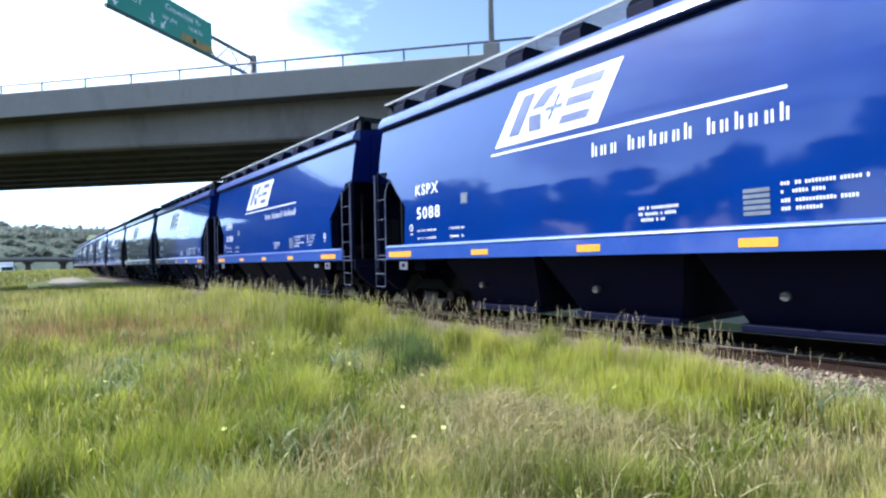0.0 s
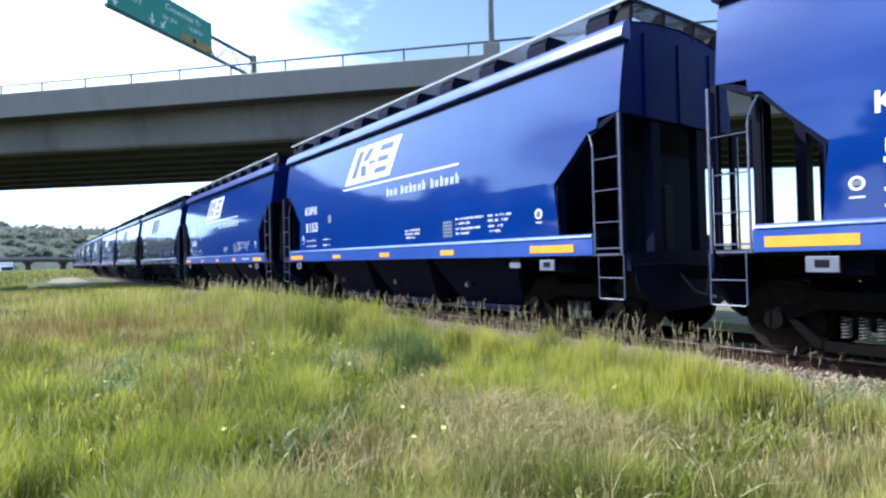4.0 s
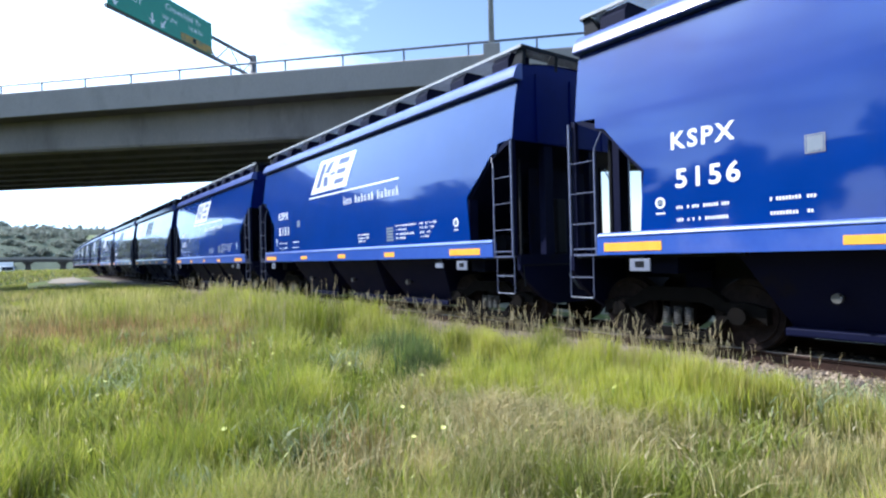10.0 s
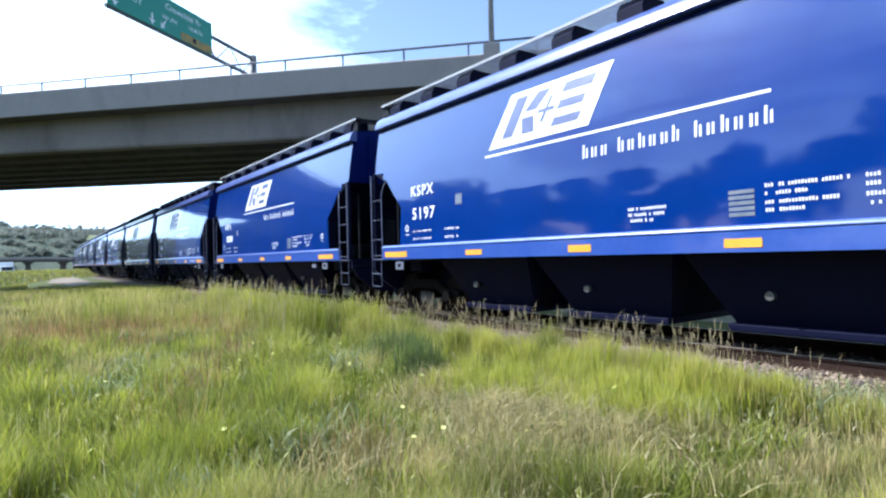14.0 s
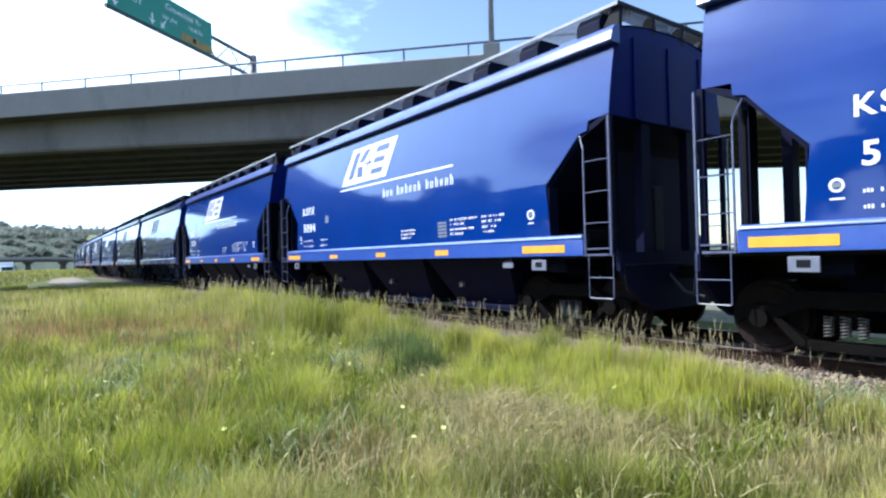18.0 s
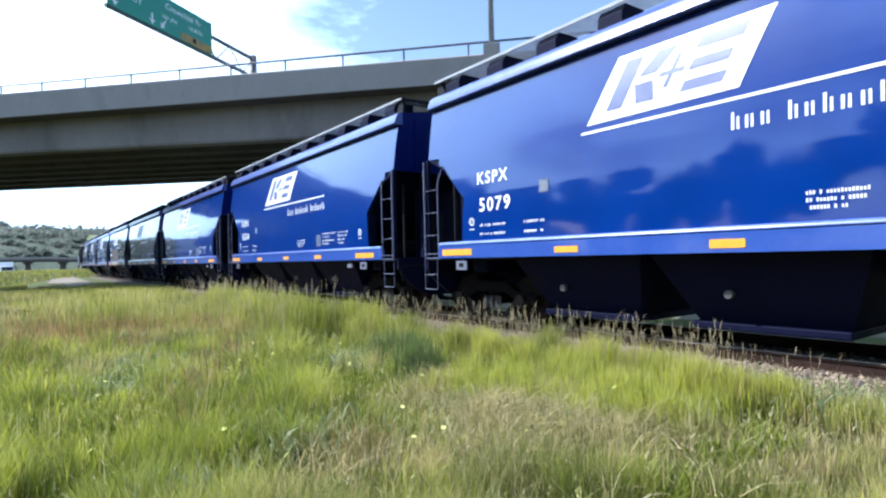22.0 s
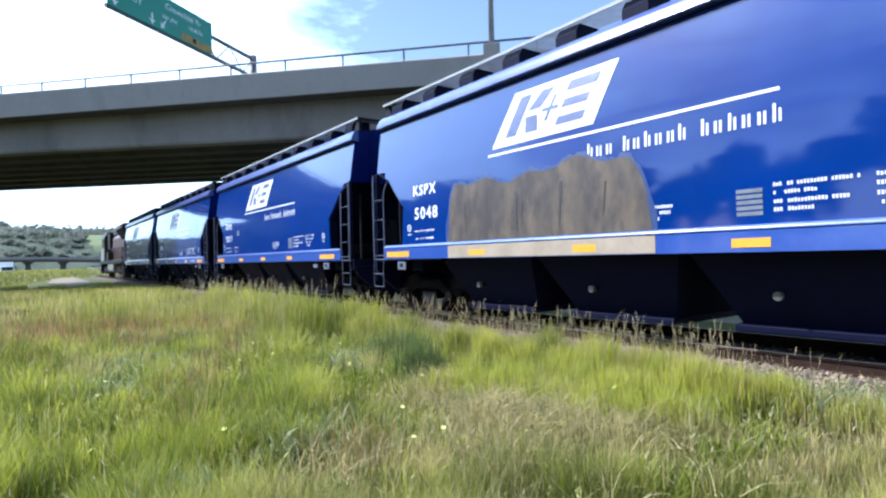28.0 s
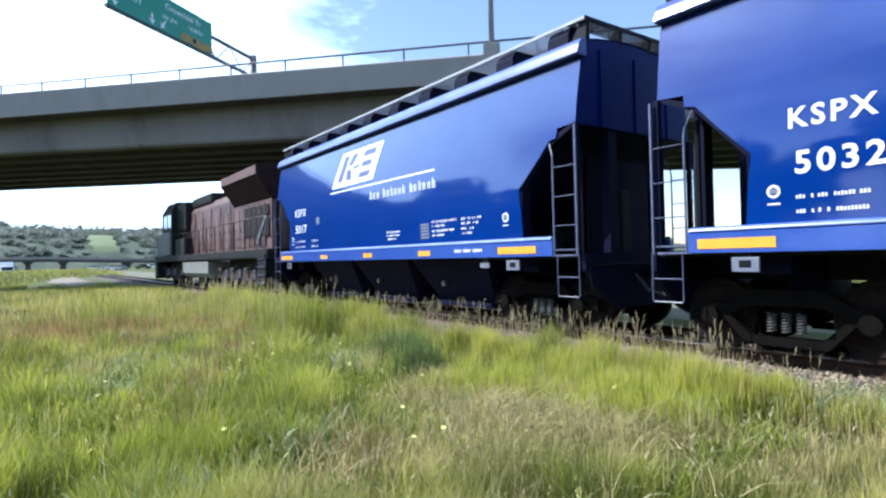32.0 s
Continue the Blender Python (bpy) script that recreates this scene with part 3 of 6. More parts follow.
# ---- distance ----
def leaf_cloud(n, rx, ry, rz, size, seed, lumps=9):
    """A crown of n leaf clumps gathered round several boughs, with gaps and an uneven outline: one mesh with a tone per leaf."""
    rnd = np.random.default_rng(seed)
    c = rnd.normal(0, 0.42, (lumps, 3)) * np.array([rx, ry, rz])
    c[:, 2] *= 0.9
    pick = rnd.integers(0, lumps, n)
    d = rnd.normal(0, 1, (n, 3))
    d /= np.linalg.norm(d, axis=1)[:, None]
    p = c[pick] + d * (rnd.random(n) ** 0.4)[:, None] * np.array([rx, ry, rz]) * rnd.uniform(0.34, 0.5, lumps)[pick][:, None]
    s = size * rnd.uniform(0.6, 1.4, n)
    a, b = rnd.normal(0, 1, (n, 3)), rnd.normal(0, 1, (n, 3))
    a /= np.linalg.norm(a, axis=1)[:, None]
    b -= a * (a * b).sum(1)[:, None]
    b /= np.linalg.norm(b, axis=1)[:, None]
    co = np.stack([p - a * s[:, None], p + b * s[:, None] * 0.6, p + a * s[:, None], p - b * s[:, None] * 0.6], 1)
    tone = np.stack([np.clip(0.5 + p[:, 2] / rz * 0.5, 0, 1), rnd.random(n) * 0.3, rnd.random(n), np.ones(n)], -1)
    return co, np.repeat(tone[:, None], 4, 1)


def cloud_mesh(name, co, tone, material):
    n = len(co)
    me = bpy.data.meshes.new(name)
    me.vertices.add(n * 4), me.loops.add(n * 4), me.polygons.add(n)
    me.vertices.foreach_set("co", co.reshape(-1).astype(np.float32))
    me.loops.foreach_set("vertex_index", np.arange(n * 4, dtype=np.int32))
    me.polygons.foreach_set("loop_start", np.arange(0, n * 4, 4, dtype=np.int32))
    at = me.color_attributes.new("tone", "FLOAT_COLOR", "POINT")
    at.data.foreach_set("color", tone.reshape(-1).astype(np.float32))
    me.update(calc_edges=True)
    me.materials.append(material)
    return me


def tree(name, label, x, y, z, height, wide, seed, leaves=2600, size=0.32, group=""):
    rnd = random.Random(seed)
    t = thing(name, label, "tree", group, at=pose(x, y, z, 0, 0, rnd.uniform(0, 360)))
    trunk = Shape().tube((0, 0, -0.3), (0, 0, height * 0.45), height * 0.022, 8, height * 0.013)
    trunk.tube((0, 0, height * 0.44), (0.1, 0.1, height * 0.85), height * 0.013, 6, height * 0.004)
    part("trunk", trunk, BARK, t, smooth=True)
    for i in range(6):
        a, h0 = rnd.uniform(0, 6.28), rnd.uniform(0.25, 0.55) * height
        part("limb", Shape().tube((0, 0, h0), (math.cos(a) * wide * 0.6, math.sin(a) * wide * 0.6, h0 + height * 0.22), height * 0.009, 6, height * 0.003), BARK, t)
    co, tone = leaf_cloud(leaves, wide, wide, height * 0.40, size, seed)
    co[..., 2] += height * 0.60
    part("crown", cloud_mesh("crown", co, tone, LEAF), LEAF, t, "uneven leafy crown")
    return t


def hill_z(x, f):
    """Height of the far hill: f runs from its foot to its crest."""
    top = 30 + 3.5 * noise.noise((x * 0.012, 2.0, 0)) - 0.018 * (x - 20)
    return -2.0 + top * math.sin(min(1, f * 1.1) * 1.5708)


def mound_z(x, y):
    f = max(0.0, min(1.0, (y - 84) / 40))
    return -1.6 + 1.9 * max(0.0, math.sin(f * 3.14159)) ** 0.7 * max(0.02, min(1, (11 - x) / 9)) + 0.08 * noise.noise((x * 0.4, y * 0.2, 0))


def polar(az, d):
    return EYE.x + d * math.sin(radians(az)), d * math.cos(radians(az))


def build_distance():
    lump = lambda x, y: 2.6 * noise.noise((x * 0.085, y * 0.085, 1)) + 1.3 * noise.noise((x * 0.2, y * 0.2, 3))
    rows = []
    for j in range(41):
        f = j / 40
        rows.append([(-500 + 1400 * i / 280, 420 + 150 * f, hill_z(-500 + 1400 * i / 280, f) + lump(-500 + 1400 * i / 280, 420 + 150 * f)) for i in range(281)])
    rows.append([(x, y + 400, -3) for x, y, z in rows[-1]])
    structure("hillside", Shape().sheet(rows), HILL, "wooded hillside in the distance, greyed with painted haze", smooth=True)
    glade = [[(x, 420 + 150 * f, hill_z(x, f) + 3.2 - 3.5 * (j in (0, 9))) for x in [31 + 1.6 * i + 1.5 * math.sin(j * 1.9) for i in range(11)]] for j, f in enumerate([0.22 + 0.034 * k for k in range(10)])]
    structure("hill_meadow", Shape().sheet(glade), CLEARING, "pale green clearing on the distant hill", smooth=True)
    rnd = np.random.default_rng(11)
    cos, tones = [], []
    for i in range(1700):
        x, f = rnd.uniform(-90, 330), rnd.random() ** 0.45
        if 26 < x < 50 and 0.18 < f < 0.58 and rnd.random() < 0.8:
            continue
        w = rnd.uniform(2.2, 5.2)
        co, tone = leaf_cloud(100, w, w, w * (rnd.uniform(0.7, 1.0) if f > 0.88 else rnd.uniform(0.35, 0.5)), 1.0, int(rnd.integers(1e6)), 6)
        # leaf tones squeezed together, the way haze flattens far woods
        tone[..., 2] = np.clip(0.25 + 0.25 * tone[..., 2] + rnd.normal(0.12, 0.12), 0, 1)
        co += np.array([x, 420 + 150 * f, hill_z(x, f) + w * (0.5 if f > 0.88 else 0.22)])
        cos.append(co), tones.append(tone)
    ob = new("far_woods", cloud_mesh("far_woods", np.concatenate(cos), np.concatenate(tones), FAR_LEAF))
    tagged(ob, "woods covering the distant hill, paled with painted haze", "woods", kind="stuff")
    # a long low road bridge in front of the hill
    fb = tagged(new("far_overpass"), "long low grey concrete road bridge far away", kind="structure")
    x0, x1 = -90.0, 200.0
    dz = lambda x: 4.9 - 0.034 * max(0, x)
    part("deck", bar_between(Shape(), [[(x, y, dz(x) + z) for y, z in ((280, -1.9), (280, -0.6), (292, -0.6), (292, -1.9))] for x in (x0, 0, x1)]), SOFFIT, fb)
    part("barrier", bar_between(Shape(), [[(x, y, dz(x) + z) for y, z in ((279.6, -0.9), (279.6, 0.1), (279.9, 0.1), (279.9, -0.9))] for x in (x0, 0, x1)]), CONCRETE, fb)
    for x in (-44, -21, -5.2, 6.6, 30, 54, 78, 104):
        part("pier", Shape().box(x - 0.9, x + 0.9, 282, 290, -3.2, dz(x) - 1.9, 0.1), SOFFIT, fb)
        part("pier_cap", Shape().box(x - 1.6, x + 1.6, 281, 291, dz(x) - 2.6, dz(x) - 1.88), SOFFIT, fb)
    # bank and low mound, and the gravel road in front of it
    rows = []
    for j in range(9):
        f = j / 8
        rows.append([(-60 + 71 * i / 30, 84 + 40 * f, mound_z(-60 + 71 * i / 30, 84 + 40 * f)) for i in range(31)])
    structure("grass_mound", Shape().sheet(rows), EARTH, "low grassy mound beyond the gravel road", smooth=True)
    road = []
    for v in (0, 0.5, 1):
        line = []
        for k in range(25):
            u = k / 24
            y = 46 + 75 * u
            x = on_track(y)[0].x - 3.6 - (1 - v) * (1.5 + 1.3 * math.sin(u * 3.0) + 0.4 * math.sin(u * 21))
            line.append((x, y, max(ground_z(x, y) + 0.08, -1.0)))
        road.append(line)
    structure("gravel_road", Shape().sheet(road), GRAVEL_ROAD, "pale gravel track leading across the field", smooth=True)


def parked_truck(x, y, turn):
    t = thing("box_truck", "white delivery truck parked beyond the field", "truck", at=pose(x, y, ground_z(x, y) + 0.02, 0, 0, turn))
    part("cargo_box", Shape().box(-1.25, 1.25, -2.4, 3.4, 0.95, 3.5, 0.06), TRUCK_WHITE, t)
    cab = part("cab", Shape().prism([(3.5, 0.6), (5.4, 0.6), (5.4, 1.6), (5.05, 1.75), (4.7, 2.6), (3.5, 2.7)], "x", -1.1, 1.1), TRUCK_WHITE, t)
    part("windscreen", Shape().quad((-0.95, 5.08, 1.78), (0.95, 5.08, 1.78), (0.95, 4.76, 2.5), (-0.95, 4.76, 2.5)), GLASS, cab)
    for s in (-1, 1):
        part("side_window", Shape().box(s * 1.105 - 0.005, s * 1.105 + 0.005, 3.8, 4.7, 1.75, 2.45), GLASS, cab)
    part("chassis", Shape().box(-0.5, 0.5, -2.3, 5.2, 0.55, 0.93), UNDER, t)
    for yy in (-1.2, 4.4):
        for s in (-1, 1):
            part("wheel", Shape().tube((s * 0.85, yy, 0.48), (s * 1.15, yy, 0.48), 0.48, 16), TYRE, t)
    return t


def parked_car(x, y, turn, paint, label):
    c = thing("parked_car", label, "car", "cars parked in the distance", at=pose(x, y, ground_z(x, y) + 0.02, 0, 0, turn))
    part("body", Shape().prism([(-2.2, 0.3), (-2.25, 0.8), (-1.2, 0.95), (1.2, 0.98), (2.15, 0.8), (2.2, 0.3)], "x", -0.88, 0.88), paint, c)
    cb = part("cabin", Shape().prism([(-1.7, 0.94), (-1.2, 1.42), (0.5, 1.45), (1.25, 0.96)], "x", -0.78, 0.78), GLASS, c)
    part("roof", Shape().box(-0.7, 0.7, -1.15, 0.45, 1.44, 1.48, 0.01), paint, cb)
    for yy in (-1.35, 1.35):
        for sx in (-1, 1):
            part("wheel", Shape().tube((sx * 0.7, yy, 0.32), (sx * 0.9, yy, 0.32), 0.32, 14), TYRE, c)


def build_mast():
    x, y = polar(7.1, 330)
    m = thing("lattice_mast", "thin grey steel mast on the skyline", "mast", at=pose(x, y, -2))
    for dx, dy in ((-0.5, -0.3), (0.5, -0.3), (0, 0.5)):
        part("leg", Shape().tube((dx, dy, 0), (dx * 0.6, dy * 0.6, 34), 0.07, 5), GALV, m)
    for k in range(16):
        part("brace", Shape().tube((-0.45, -0.25, 2 * k), (0.45, -0.25, 2 * k + 2), 0.04, 4), GALV, m)


DIM_PLATE = surface("dull_olive_grey_plate", (0.10, 0.12, 0.16), (0.16, 0.18, 0.21), 8.0, 0.5, bump=0.02)

# ---- hopper cars ----
LEN = 14.2          # from coupler to coupler
SIDE = [(1.39, 1.60), (1.9, 1.612), (2.3, 1.605), (2.7, 1.588), (3.0, 1.565), (3.14, 1.552), (3.5, 1.51), (3.85, 1.46), (4.15, 1.41)]   # height, half width
EDGE = [(1.39, 5.25), (1.9, 5.21), (2.27, 5.17), (2.64, 5.55), (2.97, 5.85), (3.0, 6.00), (3.15, 6.02), (3.175, 6.39), (4.15, 6.41)]  # height, half length


def side_x(z):
    return float(np.interp(z, [a for a, b in SIDE], [b for a, b in SIDE]))


def edge_y(z):
    return float(np.interp(z, [a for a, b in EDGE], [b for a, b in EDGE]))


def decal(s, pts, proud=0.004, rows=1):
    """A flat mark on the near side: corner points (y, z), bent to the side's shape. Four corners: bottom left, bottom right, top right, top left."""
    (a, b, c, d) = pts
    for r in range(rows):
        f0, f1 = r / rows, (r + 1) / rows
        quad = []
        for p, q, f in ((a, d, f0), (b, c, f0), (b, c, f1), (a, d, f1)):
            y, z = p[0] + (q[0] - p[0]) * f, p[1] + (q[1] - p[1]) * f
            quad.append((-side_x(z) - proud, y, z))
        s.quad(*quad)
    return s


def bar(s, y0, y1, z0, z1, proud=0.004):
    return decal(s, ((y0, z0), (y1, z0), (y1, z1), (y0, z1)), proud)


def letters_on_side(text, y0, y1, z0, z1, parent):
    """Painted characters between y0 (first) and y1 (last), bent to the side's shape."""
    ob = tagged(lettering(text, 1.0, WHITE, parent, Matrix(), "lettering", 1.22, bold=0.022), kind="stuff")
    me = ob.data
    xs, ys = [v.co.x for v in me.vertices], [v.co.y for v in me.vertices]
    ax, bx, ay, by = min(xs), max(xs), min(ys), max(ys)
    for v in me.vertices:
        y = y0 + (y1 - y0) * (v.co.x - ax) / (bx - ax)
        z = z0 + (z1 - z0) * (v.co.y - ay) / (by - ay)
        v.co = (-side_x(z) - 0.005, y, z)
    return ob


def make_truck(parent, y):
    """A two-axle freight truck under the car, its middle at y."""
    t = part("truck", Shape().box(-0.95, 0.95, -0.17, 0.17, 0.36, 0.66, 0.03), STEEL, parent, "dirty brown two-axle truck, darkened for the shade under the car", at=pose(0, y, RAIL_Z))
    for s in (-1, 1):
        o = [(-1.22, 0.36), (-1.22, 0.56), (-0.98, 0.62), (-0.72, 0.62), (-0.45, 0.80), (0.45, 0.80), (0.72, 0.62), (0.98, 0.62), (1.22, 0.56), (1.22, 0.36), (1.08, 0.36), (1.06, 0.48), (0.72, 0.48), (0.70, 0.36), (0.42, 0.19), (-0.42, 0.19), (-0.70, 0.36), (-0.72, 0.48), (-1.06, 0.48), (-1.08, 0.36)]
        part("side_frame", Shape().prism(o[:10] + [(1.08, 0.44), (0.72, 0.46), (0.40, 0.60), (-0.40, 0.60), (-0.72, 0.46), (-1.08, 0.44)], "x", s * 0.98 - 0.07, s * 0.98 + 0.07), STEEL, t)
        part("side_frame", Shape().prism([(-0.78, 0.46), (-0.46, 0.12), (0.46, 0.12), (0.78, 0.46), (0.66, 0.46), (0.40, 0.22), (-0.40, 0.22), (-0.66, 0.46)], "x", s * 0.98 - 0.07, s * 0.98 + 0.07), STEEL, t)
        for d in (-0.17, 0.0, 0.17):
            if s == -1 and d == -0.17:
                coil = Shape().pipe([(0.05 * math.cos(k * 0.785), 0.05 * math.sin(k * 0.785), k * 0.0046) for k in range(53)], 0.010, 5).mesh("spring", SPRING, True)
            part("spring", coil, SPRING, t, "grey coil spring", at=pose(s * 1.0, d, 0.28))
        for d in (-0.89, 0.89):
            part("bearing_cap", Shape().tube((s * 1.0, d, 0.457), (s * 1.14, d, 0.457), 0.115, 12), STEEL, t)
    for d in (-0.89, 0.89):
        w = Shape().tube((-0.98, 0, 0), (0.98, 0, 0), 0.075, 10)
        for s in (-1, 1):
            w.tube((s * 0.70, 0, 0), (s * 0.83, 0, 0), 0.457, 30)
            w.tube((s * 0.67, 0, 0), (s * 0.70, 0, 0), 0.485, 30)
            w.tube((s * 0.83, 0, 0), (s * 0.85, 0, 0), 0.39, 30, 0.38)
            w.tube((s * 0.85, 0, 0), (s * 0.90, 0, 0), 0.15, 14, 0.13)
            for k in range(3):
                a = 2.094 * k
                w.box(s * 0.85 - 0.012, s * 0.85 + 0.012, 0.25 * math.cos(a) - 0.03, 0.25 * math.cos(a) + 0.03, 0.25 * math.sin(a) - 0.03, 0.25 * math.sin(a) + 0.03)
        part("wheelset", w, RUST_WHEEL, t, "rusty steel wheels on an axle", at=pose(0, d, 0.457))
    return t


def make_ladder(parent, sx, sy):
    """Side ladder at one corner with its sill step."""
    x = sx * 1.635
    lad = part("ladder", Shape().box(x - 0.015, x + 0.015, sy * 6.45 - 0.014, sy * 6.45 + 0.014, 1.12, 3.13).box(x - 0.011, x + 0.011, sy * 5.98 - 0.011, sy * 5.98 + 0.011, 1.12, 2.64), GREY_RAILING, parent, "pale grey steel ladder")
    for z in (2.52, 2.06, 1.60):
        part("rung", Shape().tube((x, sy * 5.98, z), (x, sy * 6.45, z), 0.008, 6), GREY_RAILING, lad)
    part("tread", Shape().box(min(x, x - sx * 0.16), max(x, x - sx * 0.16), sy * 6.16 - 0.24, sy * 6.16 + 0.24, 1.12, 1.15), GREY_RAILING, lad)
    part("tread", Shape().box(min(x, x - sx * 0.10), max(x, x - sx * 0.10), sy * 6.2 - 0.22, sy * 6.2 + 0.22, 1.215, 1.235), GREY_RAILING, lad)
    part("rail_bend", Shape().pipe([(x, sy * 5.98, 2.62), (x + sx * -0.01, sy * 5.97, 2.72), (x - sx * 0.05, sy * 5.88, 2.93)], 0.013, 6), GREY_RAILING, lad)
    st = Shape().pipe([(x, sy * 6.04, 1.13), (x, sy * 6.04, 0.52), (x, sy * 6.06, 0.50), (x, sy * 6.455, 0.50), (x, sy * 6.475, 0.52), (x, sy * 6.475, 1.13)], 0.009, 6)
    step = part("sill_step", st, GREY_RAILING, parent, "hanging steel step")
    for z in (0.80,):
        part("step_bar", Shape().tube((x, sy * 6.04, z), (x, sy * 6.475, z), 0.009, 6), GREY_RAILING, step)


def make_car():
    car = thing("hopper_car", "long glossy blue covered hopper railcar with white lettering", "railcar", "cars of the train")
    zs = sorted({z for z, _ in SIDE} | {z for z, _ in EDGE} | {1.6, 2.1, 2.5, 3.32, 3.68, 4.0})

    def buckle(y, z):
        """The thin plate is dished a few millimetres between its frames."""
        inside = max(0.0, min(1.0, (6.2 - abs(y)) / 0.8, (z - 1.39) / 0.3, (4.15 - z) / 0.3))
        return 0.007 * inside * (0.5 + 0.5 * noise.noise((y * 0.55, z * 0.9, 1.7 * sx)) + 0.25 * noise.noise((y * 1.3, z * 1.6, 5.0)))

    for sx in (-1, 1):
        rows = []
        for z in zs:
            e = edge_y(z)
            ys = [e * (i / 40 * 2 - 1) for i in range(41)]
            rows.append([(sx * (side_x(z) - buckle(y, z)), y, z) for y in ys])
        inner = [[(sx * (abs(p[0]) - 0.02), p[1], p[2]) for p in r] for r in rows]
        s = Shape().sheet(rows).sheet(inner)
        for r, q in zip(rows, rows[1:]):
            for k in (0, -1):
                s.quad(r[k], q[k], (sx * (abs(q[k][0]) - 0.02), q[k][1], q[k][2]), (sx * (abs(r[k][0]) - 0.02), r[k][1], r[k][2]))
        part("side_sheet", s, BLUE, car, smooth=True)
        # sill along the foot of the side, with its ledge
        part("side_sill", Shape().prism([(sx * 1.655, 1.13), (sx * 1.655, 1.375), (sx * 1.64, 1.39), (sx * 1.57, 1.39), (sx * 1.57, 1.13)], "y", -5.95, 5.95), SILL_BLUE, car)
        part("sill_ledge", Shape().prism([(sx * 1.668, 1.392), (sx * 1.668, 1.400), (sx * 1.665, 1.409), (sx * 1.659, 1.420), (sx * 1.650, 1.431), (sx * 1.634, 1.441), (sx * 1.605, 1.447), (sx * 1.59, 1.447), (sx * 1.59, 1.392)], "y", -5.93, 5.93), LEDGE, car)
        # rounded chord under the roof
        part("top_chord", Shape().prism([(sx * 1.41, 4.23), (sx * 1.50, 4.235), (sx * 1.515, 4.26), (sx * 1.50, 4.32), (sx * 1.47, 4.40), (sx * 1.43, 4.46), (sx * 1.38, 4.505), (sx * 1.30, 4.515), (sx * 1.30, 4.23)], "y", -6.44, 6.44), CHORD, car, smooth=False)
        # dark strip standing in for the shadow under the chord
        part("chord_recess", Shape().box(min(sx * 1.30, sx * 1.395), max(sx * 1.30, sx * 1.395), -6.40, 6.40, 4.12, 4.24), SHADED_BLUE, car)
        # roof walk: grating on brackets, with an edge bar
        walkway = Shape()
        for k in range(320):
            y = -6.38 + k * 0.04
            walkway.box(min(sx * 1.30, sx * 0.72), max(sx * 1.30, sx * 0.72), y - 0.006, y + 0.006, 4.844, 4.850)
        for k in range(11):
            xx = 0.72 + 0.055 * k
            walkway.box(sx * xx - 0.006, sx * xx + 0.006, -6.4, 6.4, 4.849, 4.855)
        wk = part("roof_walk", walkway, GRATING, car, "steel grating walkway")
        part("edge_bar", Shape().box(sx * 1.31 - 0.012, sx * 1.31 + 0.012, -6.43, 6.43, 4.815, 4.865), GALV, wk)
        for k in range(10):
            y = -5.85 + 1.3 * k
            part("bracket", Shape().prism([(sx * 1.29, 4.51), (sx * 1.29, 4.70), (sx * 1.20, 4.835), (sx * 0.75, 4.835), (sx * 0.75, 4.55)], "y", y - 0.22, y + 0.22), HOPPER, wk)
        for sy in (-1, 1):
            make_ladder(car, sx, sy)
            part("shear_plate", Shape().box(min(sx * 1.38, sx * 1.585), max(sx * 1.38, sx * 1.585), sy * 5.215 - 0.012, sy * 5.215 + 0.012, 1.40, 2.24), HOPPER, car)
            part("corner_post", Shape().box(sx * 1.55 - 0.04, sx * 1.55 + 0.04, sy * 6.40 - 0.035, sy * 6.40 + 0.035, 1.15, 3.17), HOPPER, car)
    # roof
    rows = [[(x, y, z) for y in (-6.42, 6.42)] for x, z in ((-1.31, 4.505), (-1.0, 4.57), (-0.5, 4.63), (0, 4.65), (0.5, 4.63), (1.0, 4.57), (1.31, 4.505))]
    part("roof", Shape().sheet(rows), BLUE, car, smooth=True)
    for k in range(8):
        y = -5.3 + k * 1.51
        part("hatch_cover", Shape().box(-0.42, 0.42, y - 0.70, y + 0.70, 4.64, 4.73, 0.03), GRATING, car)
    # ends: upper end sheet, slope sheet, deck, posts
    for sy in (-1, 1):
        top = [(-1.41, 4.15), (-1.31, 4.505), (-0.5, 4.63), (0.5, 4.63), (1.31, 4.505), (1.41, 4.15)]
        # end faces take the blue that has their shade painted in
        part("end_sheet", Shape().prism([(-side_x(3.165), 3.165), (-side_x(3.6), 3.6)] + top + [(side_x(3.6), 3.6), (side_x(3.165), 3.165)], "y", sy * 6.36, sy * 6.40), SHADED_BLUE, car)
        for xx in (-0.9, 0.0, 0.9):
            part("end_stiffener", Shape().box(xx - 0.05, xx + 0.05, min(sy * 6.40, sy * 6.425), max(sy * 6.40, sy * 6.425), 3.17, 4.4), SHADED_BLUE, car)
        # underside shade of the slope sheet is in its near-black blue
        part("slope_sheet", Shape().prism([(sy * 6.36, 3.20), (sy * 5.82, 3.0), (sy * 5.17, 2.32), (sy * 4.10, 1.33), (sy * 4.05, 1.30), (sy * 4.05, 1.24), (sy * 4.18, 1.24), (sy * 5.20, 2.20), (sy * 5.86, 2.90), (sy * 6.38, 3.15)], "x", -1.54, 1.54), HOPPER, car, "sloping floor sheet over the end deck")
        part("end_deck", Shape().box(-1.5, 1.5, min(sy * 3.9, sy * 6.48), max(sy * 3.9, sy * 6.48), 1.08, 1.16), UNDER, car)
